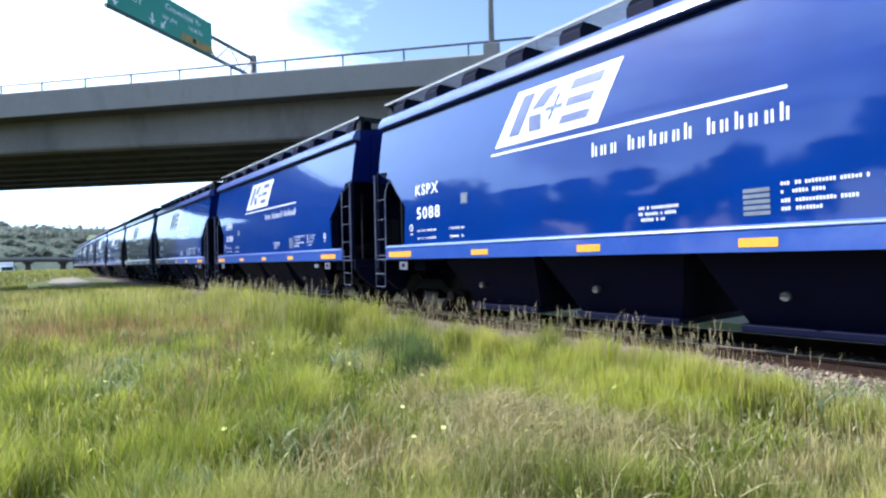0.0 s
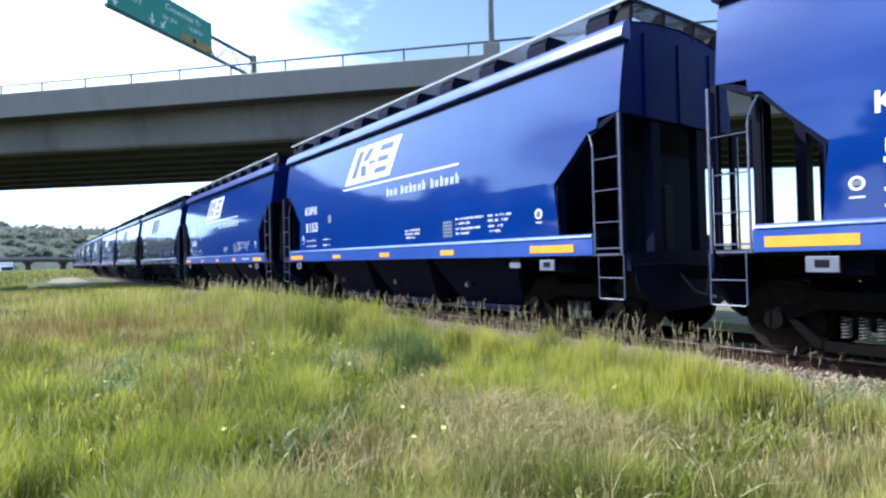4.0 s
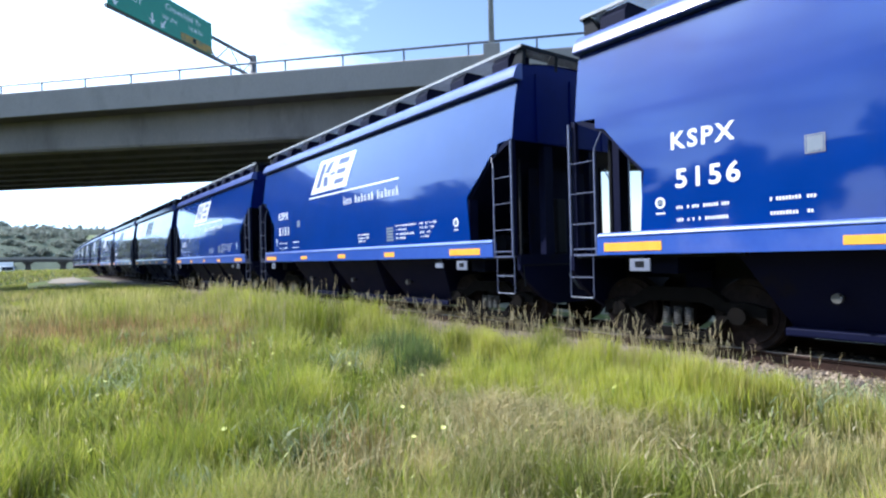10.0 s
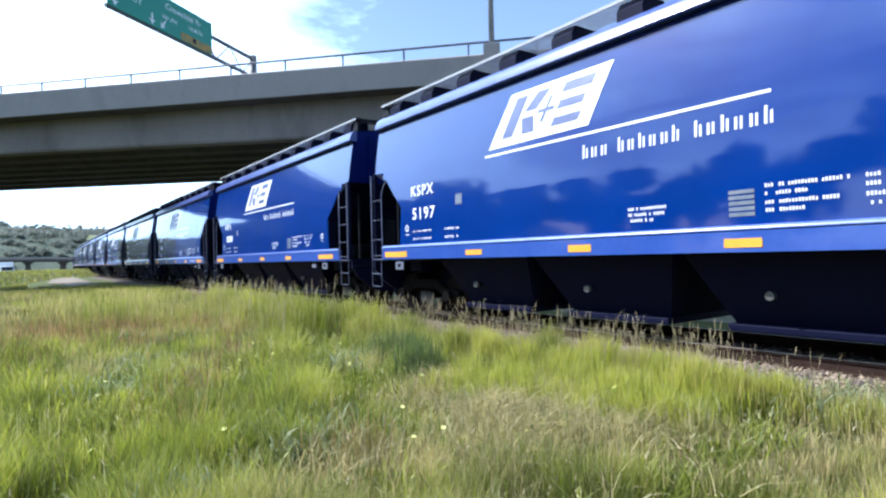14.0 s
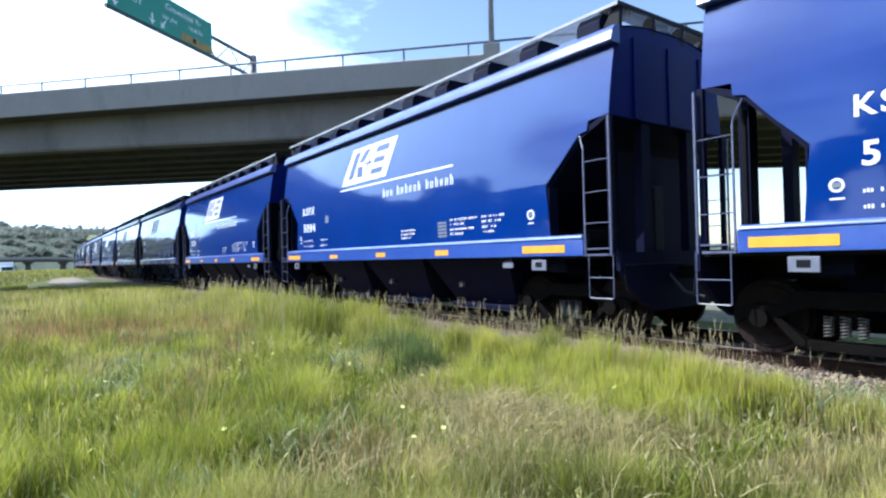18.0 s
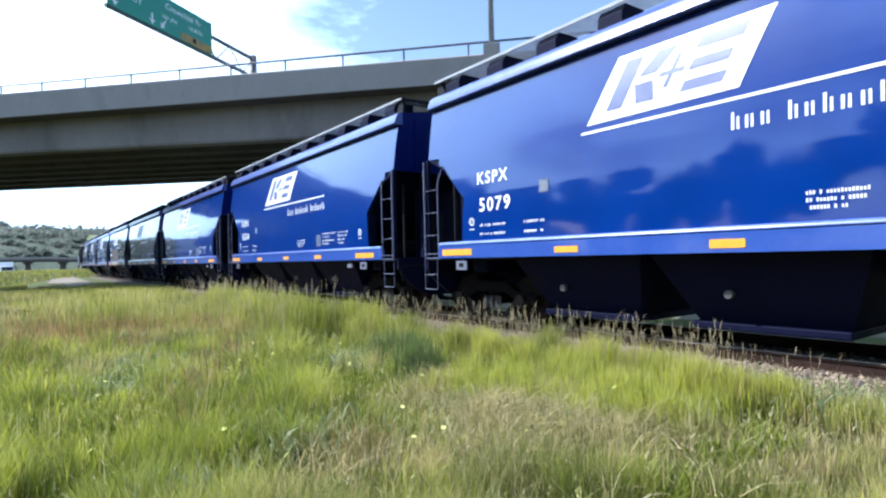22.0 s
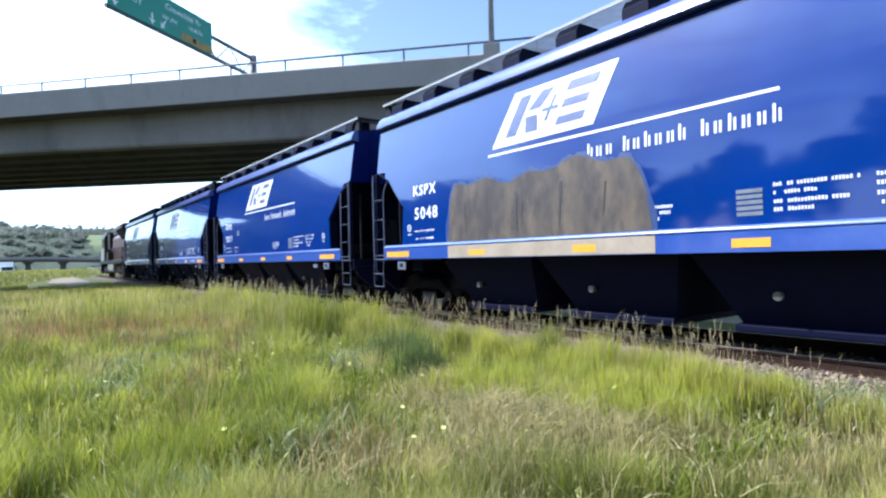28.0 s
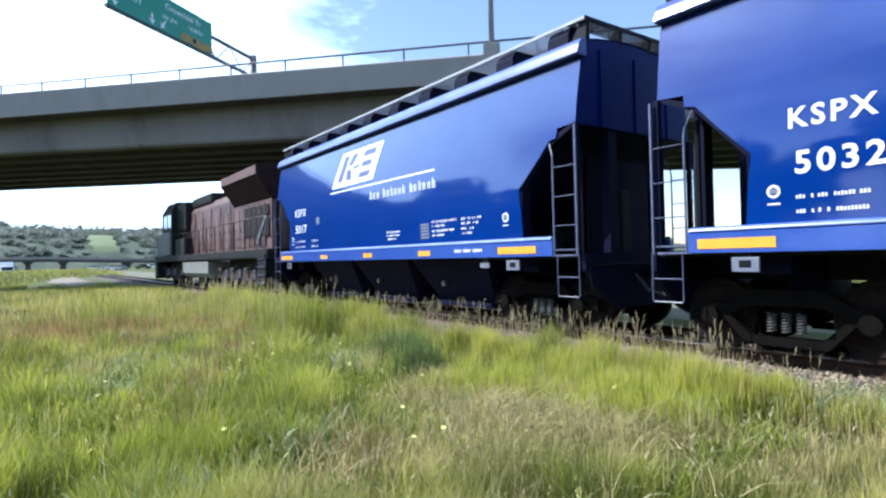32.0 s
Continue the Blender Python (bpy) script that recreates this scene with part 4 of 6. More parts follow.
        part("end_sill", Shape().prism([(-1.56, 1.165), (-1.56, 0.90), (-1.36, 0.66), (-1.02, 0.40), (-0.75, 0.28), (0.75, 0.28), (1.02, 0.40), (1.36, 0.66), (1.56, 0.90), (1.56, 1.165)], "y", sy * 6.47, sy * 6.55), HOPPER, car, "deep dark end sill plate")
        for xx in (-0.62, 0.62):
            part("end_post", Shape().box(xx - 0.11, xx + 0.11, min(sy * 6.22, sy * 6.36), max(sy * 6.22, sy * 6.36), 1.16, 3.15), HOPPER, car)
        for xx in (-1.1, 1.15):
            part("grab_post", Shape().tube((xx, sy * 6.1, 1.15), (xx, sy * 6.1, 2.9), 0.035, 6), UNDER, car)
        # crossover walk over the end of the roof
        cw = Shape()
        for k in range(65):
            x = -1.28 + k * 0.04
            cw.box(x - 0.007, x + 0.007, min(sy * 6.02, sy * 6.42), max(sy * 6.02, sy * 6.42), 4.842, 4.850)
        for k in range(7):
            cw.box(-1.31, 1.31, sy * (6.04 + 0.06 * k) - 0.007, sy * (6.04 + 0.06 * k) + 0.007, 4.834, 4.842)
        ew = part("end_walk", cw, UNDER, car, "steel grating crossover")
        part("end_walk_edge", Shape().box(-1.31, 1.31, sy * 6.435 - 0.012, sy * 6.435 + 0.012, 4.80, 4.865), UNDER, ew)
        for xx in (-1.22, -0.4, 0.4, 1.22):
            part("end_walk_brace", Shape().prism([(sy * 6.10, 4.53), (sy * 6.40, 4.53), (sy * 6.42, 4.83), (sy * 6.30, 4.83)], "x", xx - 0.04, xx + 0.04), UNDER, ew)
        # coupler and hose
        cp = part("coupler", Shape().box(-0.10, 0.10, min(sy * 6.3, sy * 6.9), max(sy * 6.3, sy * 6.9), 0.74, 0.94, 0.02).box(-0.17, 0.15, min(sy * 6.86, sy * 7.11), max(sy * 6.86, sy * 7.11), 0.68, 1.0, 0.04), STEEL, car)
        part("air_hose", Shape().tube((-0.35, sy * 6.5, 0.85), (-0.35, sy * 6.78, 0.55), 0.025, 6).tube((-0.35, sy * 6.78, 0.55), (-0.28, sy * 7.05, 0.48), 0.025, 6), TYRE, cp)
        part("cut_lever", Shape().tube((-1.5, sy * 6.55, 0.98), (-0.1, sy * 6.6, 0.98), 0.014, 6).tube((-1.5, sy * 6.55, 0.98), (-1.5, sy * 6.6, 0.62), 0.014, 6), UNDER, cp)
        make_truck(car, sy * 5.1)
    # brake gear on one end deck
    part("air_reservoir", Shape().tube((-0.3, -4.9, 1.42), (0.9, -4.9, 1.42), 0.22, 14), UNDER, car, smooth=True)
    part("brake_cylinder", Shape().tube((-0.9, -5.3, 1.38), (-0.3, -5.3, 1.38), 0.18, 14), UNDER, car)
    part("control_valve", Shape().box(-1.25, -0.95, -5.05, -4.75, 1.16, 1.55, 0.03), STEEL, car)
    part("end_bulkhead", Shape().box(-0.55, 1.52, -5.78, -5.74, 1.15, 2.93), HOPPER, car, "dark plate behind the brake gear")
    part("brake_wheel_chain_box", Shape().box(-0.35, -0.1, -6.3, -6.05, 1.16, 2.2, 0.03), UNDER, car)
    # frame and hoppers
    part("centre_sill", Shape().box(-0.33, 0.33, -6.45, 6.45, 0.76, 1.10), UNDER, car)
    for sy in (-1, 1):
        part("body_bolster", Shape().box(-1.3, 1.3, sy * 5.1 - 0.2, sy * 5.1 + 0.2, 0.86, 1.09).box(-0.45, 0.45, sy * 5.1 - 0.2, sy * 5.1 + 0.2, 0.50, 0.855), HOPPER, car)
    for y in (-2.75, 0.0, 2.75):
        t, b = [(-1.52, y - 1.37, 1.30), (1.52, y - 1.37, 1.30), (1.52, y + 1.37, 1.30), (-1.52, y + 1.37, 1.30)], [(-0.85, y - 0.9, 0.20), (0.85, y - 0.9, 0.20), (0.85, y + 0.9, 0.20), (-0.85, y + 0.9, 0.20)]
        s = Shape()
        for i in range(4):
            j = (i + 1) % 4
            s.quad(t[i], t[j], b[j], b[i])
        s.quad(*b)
        hop = part("hopper", s, HOPPER, car, "blue discharge hopper, darkened for the shade under the car")
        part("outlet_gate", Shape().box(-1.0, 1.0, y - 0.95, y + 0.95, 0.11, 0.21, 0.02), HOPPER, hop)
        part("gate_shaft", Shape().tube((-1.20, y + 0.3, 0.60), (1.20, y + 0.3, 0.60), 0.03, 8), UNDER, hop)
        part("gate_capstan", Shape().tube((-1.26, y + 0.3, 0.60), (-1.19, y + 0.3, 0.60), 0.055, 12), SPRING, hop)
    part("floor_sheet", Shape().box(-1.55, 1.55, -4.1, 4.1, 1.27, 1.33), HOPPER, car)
    # reflective strips on the near sill
    for y0, y1, z0, z1 in ((-5.59, -4.66, 1.18, 1.30), (-2.575, -2.135, 1.185, 1.29), (-0.136, 0.296, 1.185, 1.29), (2.36, 2.83, 1.185, 1.28), (4.90, 5.82, 1.18, 1.30)):
        part("reflector_strip", Shape().box(-1.662, -1.655, y0, y1, z0, z1), ORANGE, car, "yellow reflective tape")
    for y0, y1, z0, z1 in ((-5.16, -4.84, 0.90, 1.07), (5.10, 5.42, 0.90, 1.07)):
        pl = part("placard_holder", Shape().box(-1.63, -1.60, y0, y1, z0, z1, 0.006), PLATE, car, "pale metal card holder")
        part("placard_slot", Shape().box(-1.634, -1.629, y0 + 0.09, y1 - 0.09, z0 + 0.05, z1 - 0.035), UNDER, pl)
        part("placard_hanger", Shape().box(-1.60, -1.55, y0 + 0.1, y1 - 0.1, z1 - 0.03, 1.14), UNDER, pl)
    part("small_plate", Shape().box(-1.62, -1.59, -4.37, -4.12, 0.94, 1.03), PLATE, car)
    part("plate_hanger", Shape().box(-1.60, -1.57, -4.33, -4.16, 1.0, 1.14), UNDER, car)
    # painted marks of the near side
    sh = Shape()
    decal(sh, ((2.20, 3.06), (-0.07, 3.08), (-0.48, 3.97), (1.68, 3.97)), rows=6)
    logo = part("logo_panel", sh, WHITE, car, "white slanted panel with slate shapes")
    lean = lambda y, z: y + 0.22 - 0.52 * (z - 3.06)
    sl = lambda y0, y1, z0, z1, d=0.0: ((lean(y0, z0) , z0), (lean(y1, z0), z0), (lean(y1 - d, z1), z1), (lean(y0 - d, z1), z1))
    for quads in ([sl(1.72, 1.46, 3.21, 3.87), sl(1.38, 1.10, 3.58, 3.87, 0.16), sl(1.22, 0.94, 3.21, 3.48, -0.16)],
                  [sl(1.02, 0.66, 3.49, 3.55), sl(0.87, 0.81, 3.33, 3.73)],
                  [sl(0.62, 0.02, 3.72, 3.87), sl(0.58, 0.06, 3.47, 3.60), sl(0.56, 0.0, 3.21, 3.34)]):
        q_s = Shape()
        for q in quads:
            decal(q_s, q, 0.009, 3)
        part("logo_shape", q_s, LOGO_INK, logo)
    part("underline", bar(Shape(), 2.30, -2.68, 2.935, 2.975), WHITE, car)
    rr = random.Random(4)
    y = 0.02
    for word in (3, 6, 6):
        name = Shape()
        for k in range(word):
            tall = 0.21 if k == 0 or (word == 6 and k in (2, 5)) else 0.15
            for near, wide in ((0.0, 0.034), (0.064, 0.030)):
                bar(name, y - near, y - near - wide, 2.58, 2.58 + (tall if near == 0 else 0.15))
            y -= 0.164 + 0.012 * (k % 2)
        y -= 0.13
        tagged(part("name_stencil", name, WHITE, car, "row of white painted bars"), kind="stuff")
    data = Shape()

    def block(y0, rows):
        for z, lens in rows:
            y = y0
            for ln in lens:
                n = max(1, int(ln / 0.033))
                for k in range(n):
                    if rr.random() < 0.88:
                        bar(data, y, y - 0.022, z, z + rr.choice((0.036, 0.042, 0.042)))
                    y -= 0.033
                y -= 0.05

    block(4.70, ((1.70, (0.13, 0.18, 0.34)), (1.54, (0.10, 0.12, 0.02, 0.32))))
    block(3.55, ((1.70, (0.34, 0.12)), (1.54, (0.30, 0.12))))
    block(-0.77, ((1.73, (0.62,)), (1.65, (0.60,)), (1.57, (0.42,))))
    block(-2.60, ((1.86, (0.10, 0.70)), (1.77, (0.08, 0.34)), (1.67, (0.10, 0.62)), (1.58, (0.10, 0.3))))
    block(-3.57, ((1.86, (0.14, 0.1, 0.1, 0.14)), (1.77, (0.14, 0.1, 0.2)), (1.67, (0.4,)), (1.58, (0.34,))))
    tagged(part("data_stencil", data, WHITE, car, "small rows of white painted bars"), kind="stuff")
    bar_panel = Shape()
    for k in range(5):
        bar(bar_panel, -2.18, -2.48, 1.55 + k * 0.066, 1.595 + k * 0.066)
    part("service_panel", bar_panel, DIM_PLATE, car)
    for y, z, r in ((-4.83, 1.82, 0.085), (4.93, 1.80, 0.075)):
        ring = Shape()
        for k in range(14):
            a, b = k * 0.4488, (k + 1) * 0.4488
            decal(ring, ((y + r * math.cos(a), z + r * math.sin(a)), (y + r * math.cos(b), z + r * math.sin(b)), (y + r * 0.62 * math.cos(b), z + r * 0.62 * math.sin(b)), (y + r * 0.62 * math.cos(a), z + r * 0.62 * math.sin(a))))
        bar(ring, y + 0.07, y - 0.07, z - 0.15, z - 0.13)
        mark = part("round_mark", ring, WHITE, car)
        part("mark_centre", bar(Shape(), y + r * 0.55, y - r * 0.55, z - r * 0.3, z + r * 0.38), DIM_PLATE, mark)
    tag = bar(bar(bar(bar(Shape(), 3.18, 2.98, 2.36, 2.375), 3.18, 2.98, 2.17, 2.185), 3.18, 3.165, 2.185, 2.36), 2.995, 2.98, 2.185, 2.36)
    tag_ob = part("tag_frame", tag, PLATE, car)
    part("tag_plate", bar(Shape(), 3.16, 3.0, 2.19, 2.355, 0.0035), DIM_PLATE, tag_ob)
    return car


NUMBERS = {-21: "5088", -20: "5160", -19: "5159", -18: "5155", -17: "5008", -16: "5158", -15: "5156", -14: "5151", -13: "5153", -12: "5197",
           -11: "", -10: "5100", -9: "5084", -8: "5074", -7: "5079", -6: "5024", -5: "5164", -4: "", -3: "5048", -2: "5011", -1: "5032", 0: "5017"}


def sill_note(car):
    s = Shape()
    y = -3.40
    for k in range(15):
        if k not in (4, 9):
            s.box(-1.660, -1.6555, y - 0.042, y, 1.235, 1.29)
        y -= 0.056
    tagged(part("sill_note", s, WHITE, car, "small row of white painted bars"), kind="stuff")


def number_car(car, number):
    letters_on_side("KSPX", 4.76, 3.93, 2.47, 2.70, car)
    if number:
        letters_on_side(number, 4.70, 3.87, 1.965, 2.22, car)
    else:
        s = Shape()
        for k in range(4):
            bar(s, 4.52 - k * 0.21, 4.36 - k * 0.21, 1.96, 2.21)
        part("number_stencil", s, WHITE, car)


def graffiti(car):
    """A faded tan tag sprayed over the foot of one car's side and its sill."""
    s = Shape()

    def top(y):
        e = min((3.52 - y) / 0.30, (y + 1.05) / 0.45, 1.0)
        return 1.46 + (1.08 + 0.07 * math.sin(y * 2.3 + 1.0) + 0.05 * math.sin(y * 6.1) - 0.12 * (y - 1)**2 * 0.12) * max(0.0, 1 - (1 - e)**2) ** 0.5

    n = 60
    for i in range(n):
        y0, y1 = 3.52 - 4.57 * i / n, 3.52 - 4.57 * (i + 1) / n
        decal(s, ((y0, 1.45), (y1, 1.45), (y1, top(y1)), (y0, top(y0))), 0.0075, 4)
    haze = Shape()
    for i in range(n):
        y0, y1 = 3.60 - 4.73 * i / n, 3.60 - 4.73 * (i + 1) / n
        t0, t1 = (top(max(-1.04, min(3.51, y * 0.985 + 0.02))) + 0.05 + 0.025 * math.sin(y * 17) + 0.02 * math.sin(y * 41) for y in (y0, y1))
        decal(haze, ((y0, 1.45), (y1, 1.45), (y1, t1), (y0, t0)), 0.0045, 4)
    g = part("graffiti", s, GRAFFITI, car, "faded tan and grey spray paint")
    part("overspray", haze, OVERSPRAY, g)
    part("graffiti_sill", Shape().box(-1.660, -1.6552, -1.12, 3.48, 1.14, 1.375), SIGN_TAN, g)
    # long drips of darker spray
    for y, w, z0, z1 in ((2.95, 0.05, 1.6, 2.2), (2.3, 0.03, 1.75, 2.35), (1.55, 0.06, 1.55, 2.25), (1.42, 0.03, 1.7, 2.42), (0.6, 0.05, 1.6, 2.3), (-0.25, 0.04, 1.7, 2.2)):
        st = Shape()
        lean = 0.05 * math.sin(y * 9)
        decal(st, ((y, z0), (y - w * 0.4, z0), (y - w + lean, z1), (y + lean, z1)), 0.0115, 3)
        part("graffiti_drip", st, GRAFFITI_SHADE, g)


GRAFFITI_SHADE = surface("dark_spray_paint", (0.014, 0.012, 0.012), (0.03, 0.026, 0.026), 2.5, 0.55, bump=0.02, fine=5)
SIGN_TAN = surface("ochre_spray_paint", (0.25, 0.20, 0.15), (0.34, 0.275, 0.21), 2.5, 0.5, bump=0.02, fine=5)


# ---- locomotive at the tail of the train (its radiator end is coupled to the last car) ----
def make_engine():
    """Six-axle diesel; y = 0 at its middle, the cab at +y."""
    e = thing("locomotive", "grimy dark red six-axle diesel locomotive with flared radiator", "locomotive")
    part("frame", Shape().box(-1.5, 1.5, -10.6, 10.6, 1.25, 1.60, 0.02), LOCO_DARK, e)
    part("fuel_tank", Shape().prism([(-1.35, 0.45), (-1.5, 0.65), (-1.5, 1.2), (1.5, 1.2), (1.5, 0.65), (1.35, 0.45)], "y", -2.6, 2.6), LOCO_GREY, e)
    hood = part("long_hood", Shape().prism([(-0.95, 1.6), (-0.95, 3.85), (-0.72, 4.2), (0.72, 4.2), (0.95, 3.85), (0.95, 1.6)], "y", -9.6, 5.2), LOCO_RED, e)
    for i in range(17):
        y = -8.6 + i * 0.8
        for s in (-1, 1):
            d = part("hood_door", Shape().box(min(s * 0.95, s * 0.985), max(s * 0.95, s * 0.985), y - 0.36, y + 0.36, 1.75, 3.35, 0.012), LOCO_RED, hood)
            part("latch", Shape().box(min(s * 0.985, s * 1.0), max(s * 0.985, s * 1.0), y + 0.22, y + 0.29, 2.4, 2.55), LOCO_DARK, d)
    for i in range(5):
        for s in (-1, 1):
            y = -9.2 + i * 0.62
            part("vent_grille", Shape().box(min(s * 0.985, s * 1.01), max(s * 0.985, s * 1.01), y - 0.22, y + 0.22, 2.1, 2.85), LOCO_DARK, hood)
            part("vent_grille", Shape().box(min(s * 0.985, s * 1.01), max(s * 0.985, s * 1.01), y - 0.22, y + 0.22, 2.95, 3.3), LOCO_DARK, hood)
        if i < 4:
            for s in (-1, 1):
                part("hood_rib", Shape().box(min(s * 0.985, s * 1.03), max(s * 0.985, s * 1.03), -9.0 + i * 0.62, -8.93 + i * 0.62, 1.75, 3.4), LOCO_RED, hood)
    for k in range(6):
        for s in (-1, 1):
            y = -4.6 + 1.6 * k
            part("hood_rib", Shape().box(min(s * 0.985, s * 1.02), max(s * 0.985, s * 1.02), y, y + 0.07, 1.75, 3.7), LOCO_RED, hood)
    part("battery_box", Shape().box(-1.42, -1.0, 2.6, 4.9, 1.62, 2.5, 0.03), LOCO_DARK, e)
    part("tread_plate", Shape().box(-1.55, -1.5, -10.5, 10.5, 1.3, 1.42), LOCO_DARK, e)
    # radiator wings
    rad = part("radiator", Shape().prism([(-0.96, 3.5), (-1.52, 4.36), (-1.52, 4.70), (-1.3, 4.80), (1.3, 4.80), (1.52, 4.70), (1.52, 4.36), (0.96, 3.5)], "y", -9.65, -5.0), LOCO_MAROON, e, "flared red radiator housing with its underside shade painted dark")
    for s in (-1, 1):
        part("radiator_screen", Shape().box(min(s * 1.52, s * 1.535), max(s * 1.52, s * 1.535), -9.6, -5.05, 4.37, 4.69), LOCO_RED, rad)
    part("dynamic_brake", Shape().box(-0.9, 0.9, -1.0, 3.0, 4.1, 4.62, 0.10), LOCO_DARK, e)
    part("exhaust_stack", Shape().box(-0.35, 0.35, -2.4, -1.5, 4.15, 4.65, 0.04), LOCO_DARK, e)
    part("blower_housing", Shape().box(-1.25, 1.25, 3.0, 5.15, 2.9, 4.5, 0.10), LOCO_DARK, e)
    # cab and nose
    cab = part("cab", Shape().prism([(-1.52, 1.62), (-1.52, 4.1), (-1.2, 4.68), (1.2, 4.68), (1.52, 4.1), (1.52, 1.62)], "y", 5.2, 7.9), LOCO_DARK, e)
    for s in (-1, 1):
        for y in (5.75, 6.85):
            w = part("side_window", Shape().box(min(s * 1.52, s * 1.535), max(s * 1.52, s * 1.535), y - 0.4, y + 0.4, 3.2, 3.95, 0.01), GLASS, cab)
            part("window_frame", Shape().box(min(s * 1.52, s * 1.53), max(s * 1.52, s * 1.53), y - 0.46, y - 0.41, 3.15, 4.0).box(min(s * 1.52, s * 1.53), max(s * 1.52, s * 1.53), y + 0.41, y + 0.46, 3.15, 4.0), GREY_RAILING, w)
    for x in (-0.85, 0.85):
        part("windscreen", Shape().quad((x - 0.5, 7.93, 3.15), (x + 0.5, 7.93, 3.15), (x + 0.5, 7.915, 3.9), (x - 0.5, 7.915, 3.9)), GLASS, cab)
    nose = part("nose", Shape().prism([(7.9, 1.62), (9.6, 1.62), (9.6, 2.7), (9.35, 3.05), (7.9, 3.2)], "x", -1.05, 1.05), LOCO_GREY, e, "grey painted nose")
    for s in (-1, 1):
        part("nose_panel", Shape().box(min(s * 1.06, s * 1.50), max(s * 1.06, s * 1.50), 7.95, 9.5, 1.6, 2.95, 0.03), LOCO_GREY, nose)
        part("headlight", Shape().tube((s * 0.18, 9.58, 2.85), (s * 0.18, 9.64, 2.85), 0.1, 12), PLATE, nose)
    part("cab_panel", Shape().box(-1.545, -1.522, 5.7, 7.9, 1.66, 2.98), LOCO_GREY, cab)
    part("notice_board", Shape().box(-1.02, -1.0, 4.7, 5.1, 1.75, 2.35), TRUCK_WHITE, hood)
    part("pilot", Shape().prism([(10.5, 1.25), (10.9, 1.1), (10.9, 0.25), (10.6, 0.2), (10.4, 0.5)], "x", -1.45, 1.45), LOCO_DARK, e)
    for sy in (-1, 1):
        part("coupler", Shape().box(-0.12, 0.12, min(sy * 10.5, sy * 11.15), max(sy * 10.5, sy * 11.15), 0.72, 0.98, 0.03), STEEL, e)
        for s in (-1, 1):
            st = part("step_well", Shape().box(min(s * 1.05, s * 1.5), max(s * 1.05, s * 1.5), sy * 10.0 - 0.4, sy * 10.0 + 0.4, 0.35, 1.24), LOCO_DARK, e)
            for k in range(4):
                part("step", Shape().box(min(s * 1.4, s * 1.56), max(s * 1.4, s * 1.56), sy * 10.0 - 0.38, sy * 10.0 + 0.38, 0.36 + k * 0.29, 0.39 + k * 0.29), GREY_RAILING, st)
            part("grab_rail", Shape().tube((s * 1.52, sy * 9.55, 1.6), (s * 1.52, sy * 9.55, 2.75), 0.02, 6).tube((s * 1.52, sy * 10.45, 1.0), (s * 1.52, sy * 10.45, 2.75), 0.02, 6), GREY_RAILING, e)
        part("end_handrail", Shape().tube((-1.5, sy * 10.5, 2.7), (1.5, sy * 10.5, 2.7), 0.02, 6), GREY_RAILING, e)
    for s in (-1, 1):
        hr = Shape().tube((s * 1.46, -9.5, 2.75), (s * 1.46, 5.0, 2.75), 0.02, 6)
        part("handrail", hr, LOCO_DARK, e)
        for k in range(11):
            y = -9.4 + 1.43 * k
            part("stanchion", Shape().tube((s * 1.46, y, 1.58), (s * 1.46, y, 2.76), 0.02, 6), LOCO_DARK, e)
        part("slanted_handrail", Shape().tube((s * 1.50, -9.5, 1.8), (s * 1.52, -10.55, 2.75), 0.028, 6), WHITE, e)
        part("air_tank", Shape().tube((s * 1.25, -2.3, 1.12), (s * 1.25, 2.3, 1.12), 0.12, 10), LOCO_DARK, e)
    for y in (-6.3, 6.3):
        t = part("engine_truck", Shape().box(-0.9, 0.9, -2.3, 2.3, 0.55, 1.38, 0.04), LOCO_DARK, e, "three-axle truck", at=pose(0, y, RAIL_Z))
        for s in (-1, 1):
            part("side_frame", Shape().prism([(-2.6, 0.55), (-2.3, 0.95), (2.3, 0.95), (2.6, 0.55), (2.2, 0.42), (1.2, 0.62), (0.6, 0.35), (-0.6, 0.35), (-1.2, 0.62), (-2.2, 0.42)], "x", s * 1.1 - 0.08, s * 1.1 + 0.08), LOCO_TRUCK, t)
            for d in (-1.85, 0.0, 1.85):
                part("journal_box", Shape().box(s * 1.2 - 0.1, s * 1.2 + 0.1, d - 0.2, d + 0.2, 0.36, 0.72, 0.03), LOCO_TRUCK, t)
                part("brake_rod", Shape().tube((s * 1.22, d + 0.35, 0.45), (s * 1.22, d + 0.75, 0.95), 0.03, 6), LOCO_TRUCK, t)
                part("brake_cylinder", Shape().tube((s * 1.18, d + 0.55, 0.98), (s * 1.18, d + 0.95, 0.98), 0.11, 10), LOCO_TRUCK, t)
                part("coil_spring", Shape().tube((s * 1.22, d - 0.32, 0.62), (s * 1.22, d - 0.32, 0.98), 0.075, 8), PLATE, t)
                part("sand_hose", Shape().pipe([(s * 1.2, d + 0.3, 1.2), (s * 1.26, d + 0.42, 0.9), (s * 1.16, d + 0.5, 0.3)], 0.022, 5), LOCO_TRUCK, t)
        for d in (-1.85, 0.0, 1.85):
            w = Shape().tube((-0.95, 0, 0), (0.95, 0, 0), 0.09, 10)
            for s in (-1, 1):
                w.tube((s * 0.69, 0, 0), (s * 0.83, 0, 0), 0.533, 28)
            part("wheelset", w, RUST_WHEEL, t, at=pose(0, d, 0.533))
    return e


